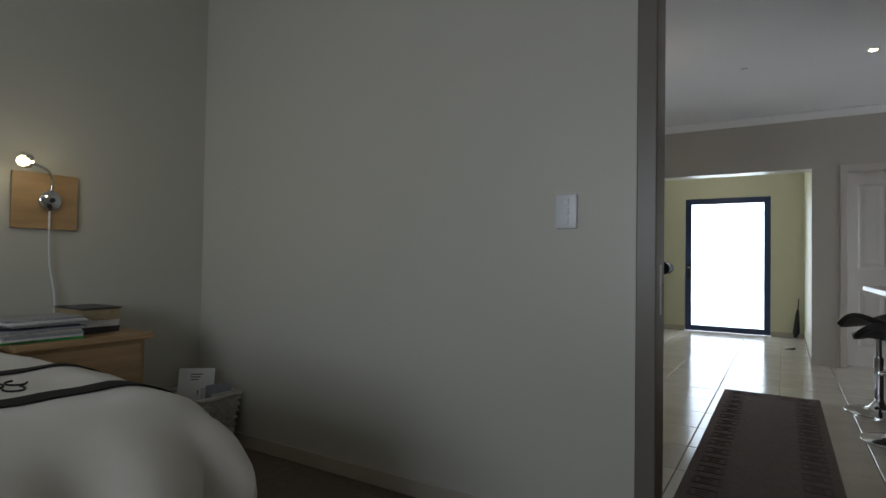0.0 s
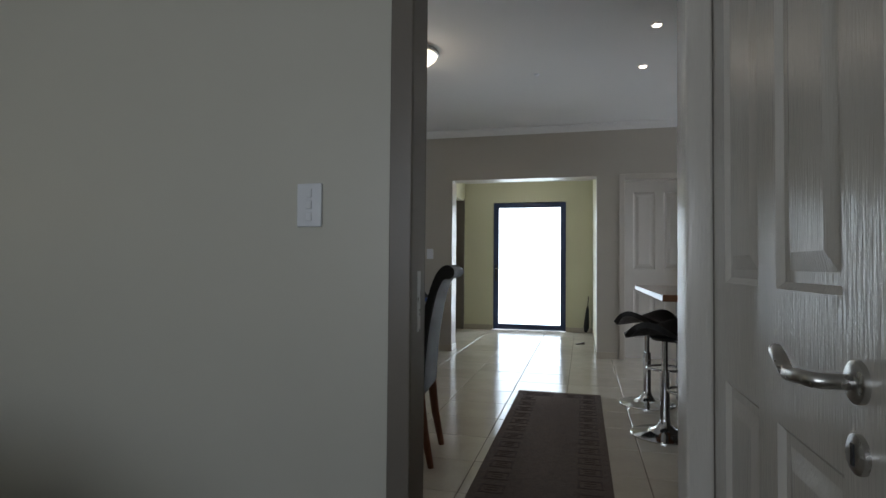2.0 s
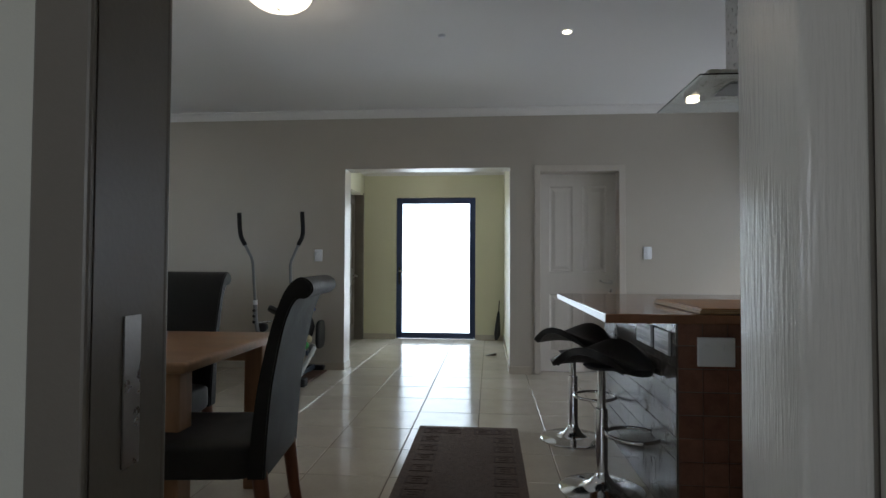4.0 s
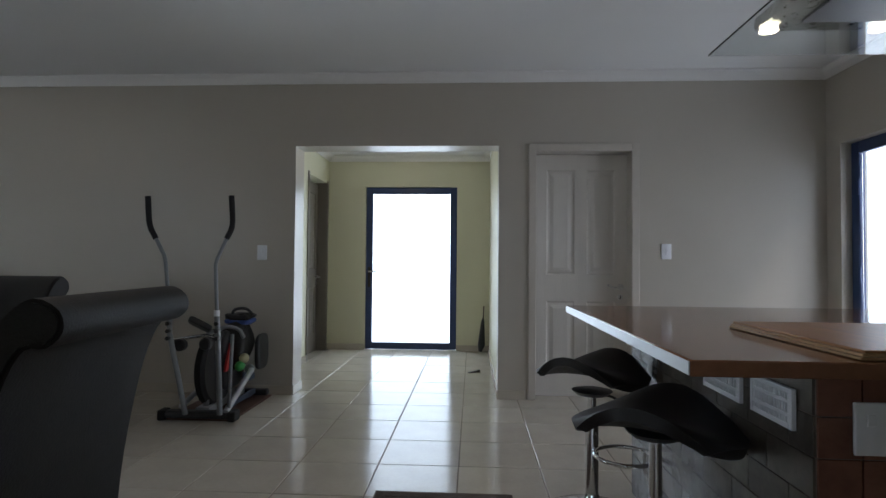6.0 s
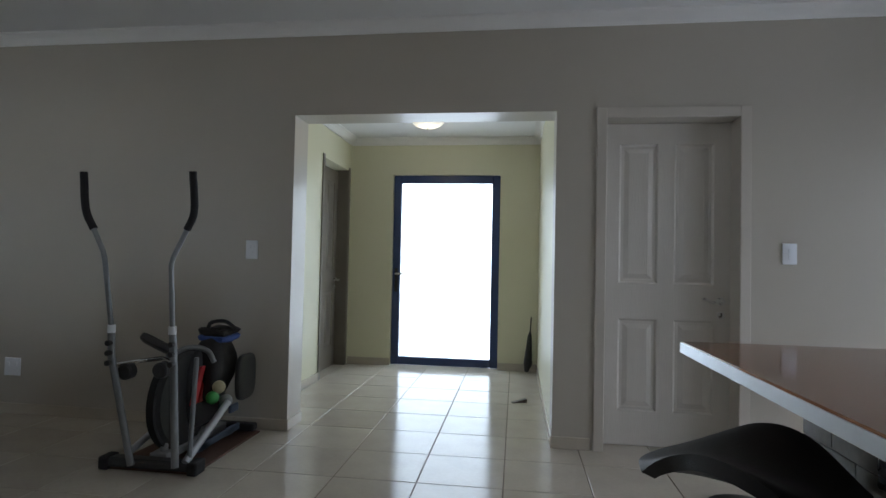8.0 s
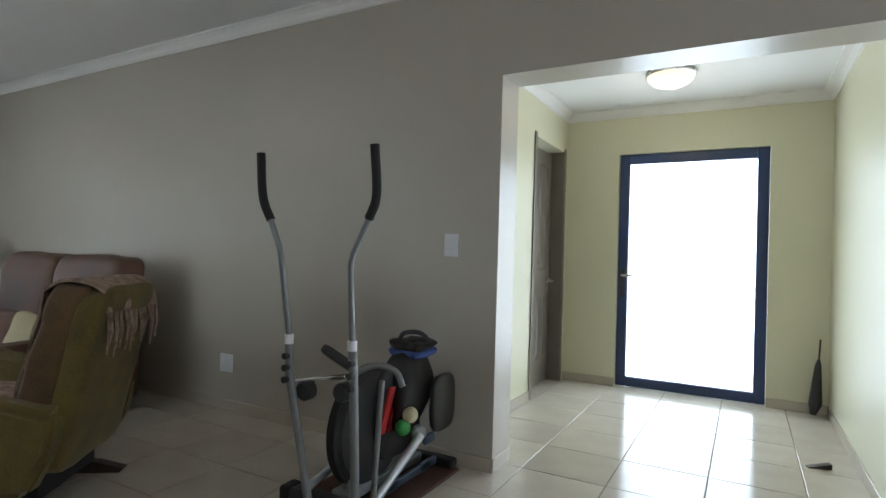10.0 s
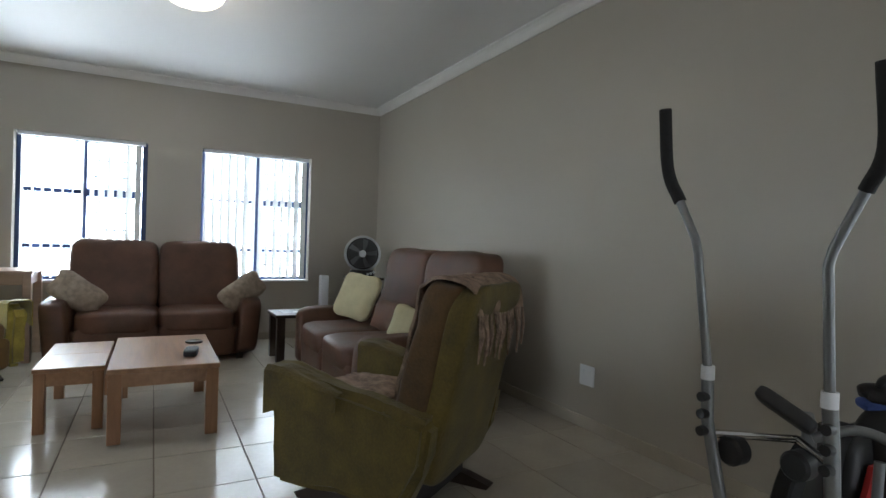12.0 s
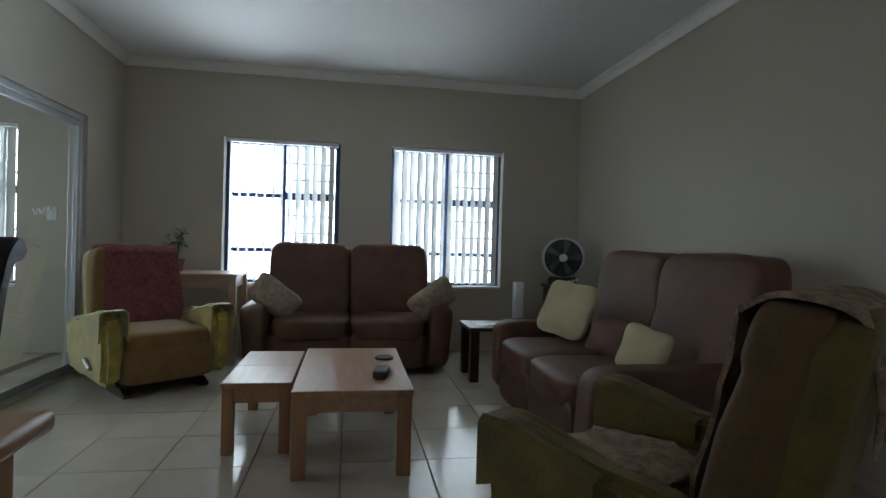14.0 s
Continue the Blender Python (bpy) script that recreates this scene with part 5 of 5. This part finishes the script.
part("mount", lt([(0.045, 0.018), (0.045, 0.04), (0.03, 0.052), (0.01, 0.054)], (0, 0.01, 0.0), 28, "x"), CHROME, lamp, "round chrome mount", True)
part("switch", lt([(0.012, 0.052), (0.010, 0.062)], (0, 0.01, 0.0), 14, "x"), BLACKP, lamp, "", True)
part("gooseneck", tb(arc([(0.04, 0.01, 0.045), (0.05, 0.01, 0.09), (0.08, -0.02, 0.13), (0.12, -0.08, 0.145), (0.14, -0.12, 0.15)]), 0.006, 10), CHROME, lamp, "", True)
part("shade", lt([(0.012, 0.03), (0.03, 0.02), (0.036, -0.012)], (0.145, -0.135, 0.155), 24, "y"), CHROME, lamp, "", True)
part("lit_bulb", soft(bmesh.new(), (0.155, -0.145, 0.15), (0.055, 0.055, 0.05), 1.0, 18, 10), BEDLAMP, lamp, "glowing yellow lamp head", True)
part("cord", tb(arc([(0.03, 0.01, -0.05), (0.025, 0.012, -0.15), (0.02, 0.02, -0.30), (0.02, 0.045, -0.45), (0.02, 0.045, -0.61)]), 0.004, 8), PLASTIC, lamp, "white cord", True)
bulb("wall_lamp_bulb", (-2.10, 1.16, 1.42), 0.5, 0.03, (1, 0.85, 0.5))

basket = thing("wicker_basket", pose(-2.08, 1.88, 0, 0, 0, 0), "white woven wicker basket holding papers", "basket")
b = bmesh.new()
for j in range(16):
    zz = 0.012 + 0.018 * j
    w = 0.105 + 0.0022 * j
    ring = []
    for q in range(49):
        a = 2 * math.pi * q / 48
        ca, sa = math.cos(a), math.sin(a)
        k = 1 / max(abs(ca), abs(sa)) ** 0.85
        wob = 0.004 * (1 if (q + j) % 2 else -1)
        ring.append(((w + wob) * ca * k * 1.25, (w + wob) * sa * k, zz))
    tube(b, ring, 0.009, 6)
part("weave", b, WICKER, basket, "white woven strands", True)
part("bottom", bx(-0.12, -0.10, 0.0, 0.12, 0.10, 0.012), WICKER, basket)
part("rim", tb([((0.145) * math.cos(a) / max(abs(math.cos(a)), abs(math.sin(a))) ** 0.85 * 1.22, 0.142 * math.sin(a) / max(abs(math.cos(a)), abs(math.sin(a))) ** 0.85, 0.305) for a in [2 * math.pi * q / 48 for q in range(49)]], 0.012, 8), WICKER, basket, "", True)
doc = thing("document", pose(-2.07, 1.83, 0.02, -8, 4, 60), "white paper document standing in the basket", "paper")
part("sheet", bx(-0.09, -0.004, 0, 0.09, 0.004, 0.42), PAPER, doc)
for k in range(3):
    part("text_line", bx(-0.03, -0.0052, 0.385 - 0.014 * k, 0.03 - 0.01 * k, -0.0042, 0.392 - 0.014 * k), GREYP, doc)
for k in range(4):
    g = thing("magazine", pose(-2.04 + 0.03 * k, 1.93, 0.02, -6 + 3 * k, 0, 70 + 5 * k), "rolled or folded paper in the basket", "magazine")
    part("paper_block", bx(-0.07, -0.006, 0, 0.07, 0.006, 0.30 + 0.02 * (k % 3)), MAGS[(2, 5, 0, 1)[k]], g)

# ---- tiles: island cladding, then the floor ----
pt = None
for j in range(9):
    for i in range(8):
        y0 = IY0 + 0.002 + 0.2 * i - (0.1 if j % 2 else 0)
        y1 = y0 + 0.196
        y0, y1 = max(y0, IY0), min(y1, IY1)
        if y1 - y0 < 0.03 or j * 0.096 + 0.092 > 0.862:
            continue
        part("tile", bx(IX0 - 0.006, y0, 0.002 + 0.096 * j, IX0, y1, 0.094 + 0.096 * j), PTILE, island)
for j in range(9):
    for i in range(10):
        if j * 0.096 + 0.092 > 0.862:
            continue
        part("tile", bx(IX0 + 0.002 + 0.1 * i, IY0 - 0.006, 0.002 + 0.096 * j, IX0 + 0.098 + 0.1 * i, IY0, 0.094 + 0.096 * j), ETILE, island)

S, SV = 0.4425, 0.42
GX, GY = 0.147, 6.42
tile_mesh = None
rest = bmesh.new()
rng = random.Random(2)
for i in range(-18, 9):
    for j in range(-11, 8):
        x0, y0 = GX + S * i, GY + SV * j
        cx, cy = x0 + S / 2, y0 + SV / 2
        if cx < WX - 0.15 or cx > EX + 0.15 or cy > 9.60 or y0 < 2.0:
            continue
        hall = cy > NY + 0.30
        if hall and not (-1.5 < cx < 0.95):
            continue
        g = 0.0025
        ya, yb = max(y0, 2.112) + g, y0 + SV - g
        dz = rng.uniform(-0.0006, 0.0006)
        whole = y0 > 2.112
        near = whole and -4.9 < cx < 1.5 and (cy > 2.9 or cx > -0.9)
        if near:
            if tile_mesh is None:
                tile = part("tile", bx(-S / 2 + g, -SV / 2 + g, -0.008, S / 2 - g, SV / 2 - g, 0.0, 0.0022, seg=1), TILE, floor)
                tile_mesh = tile.data
            else:
                tile = new("tile", tile_mesh)
                tile.parent = floor
            tile.location = (cx, cy, dz)
        else:
            box(rest, x0 + g, ya, -0.008, x0 + S - g, yb, dz)
tagged(part("tiles", rest, TILE, floor), kind="stuff")
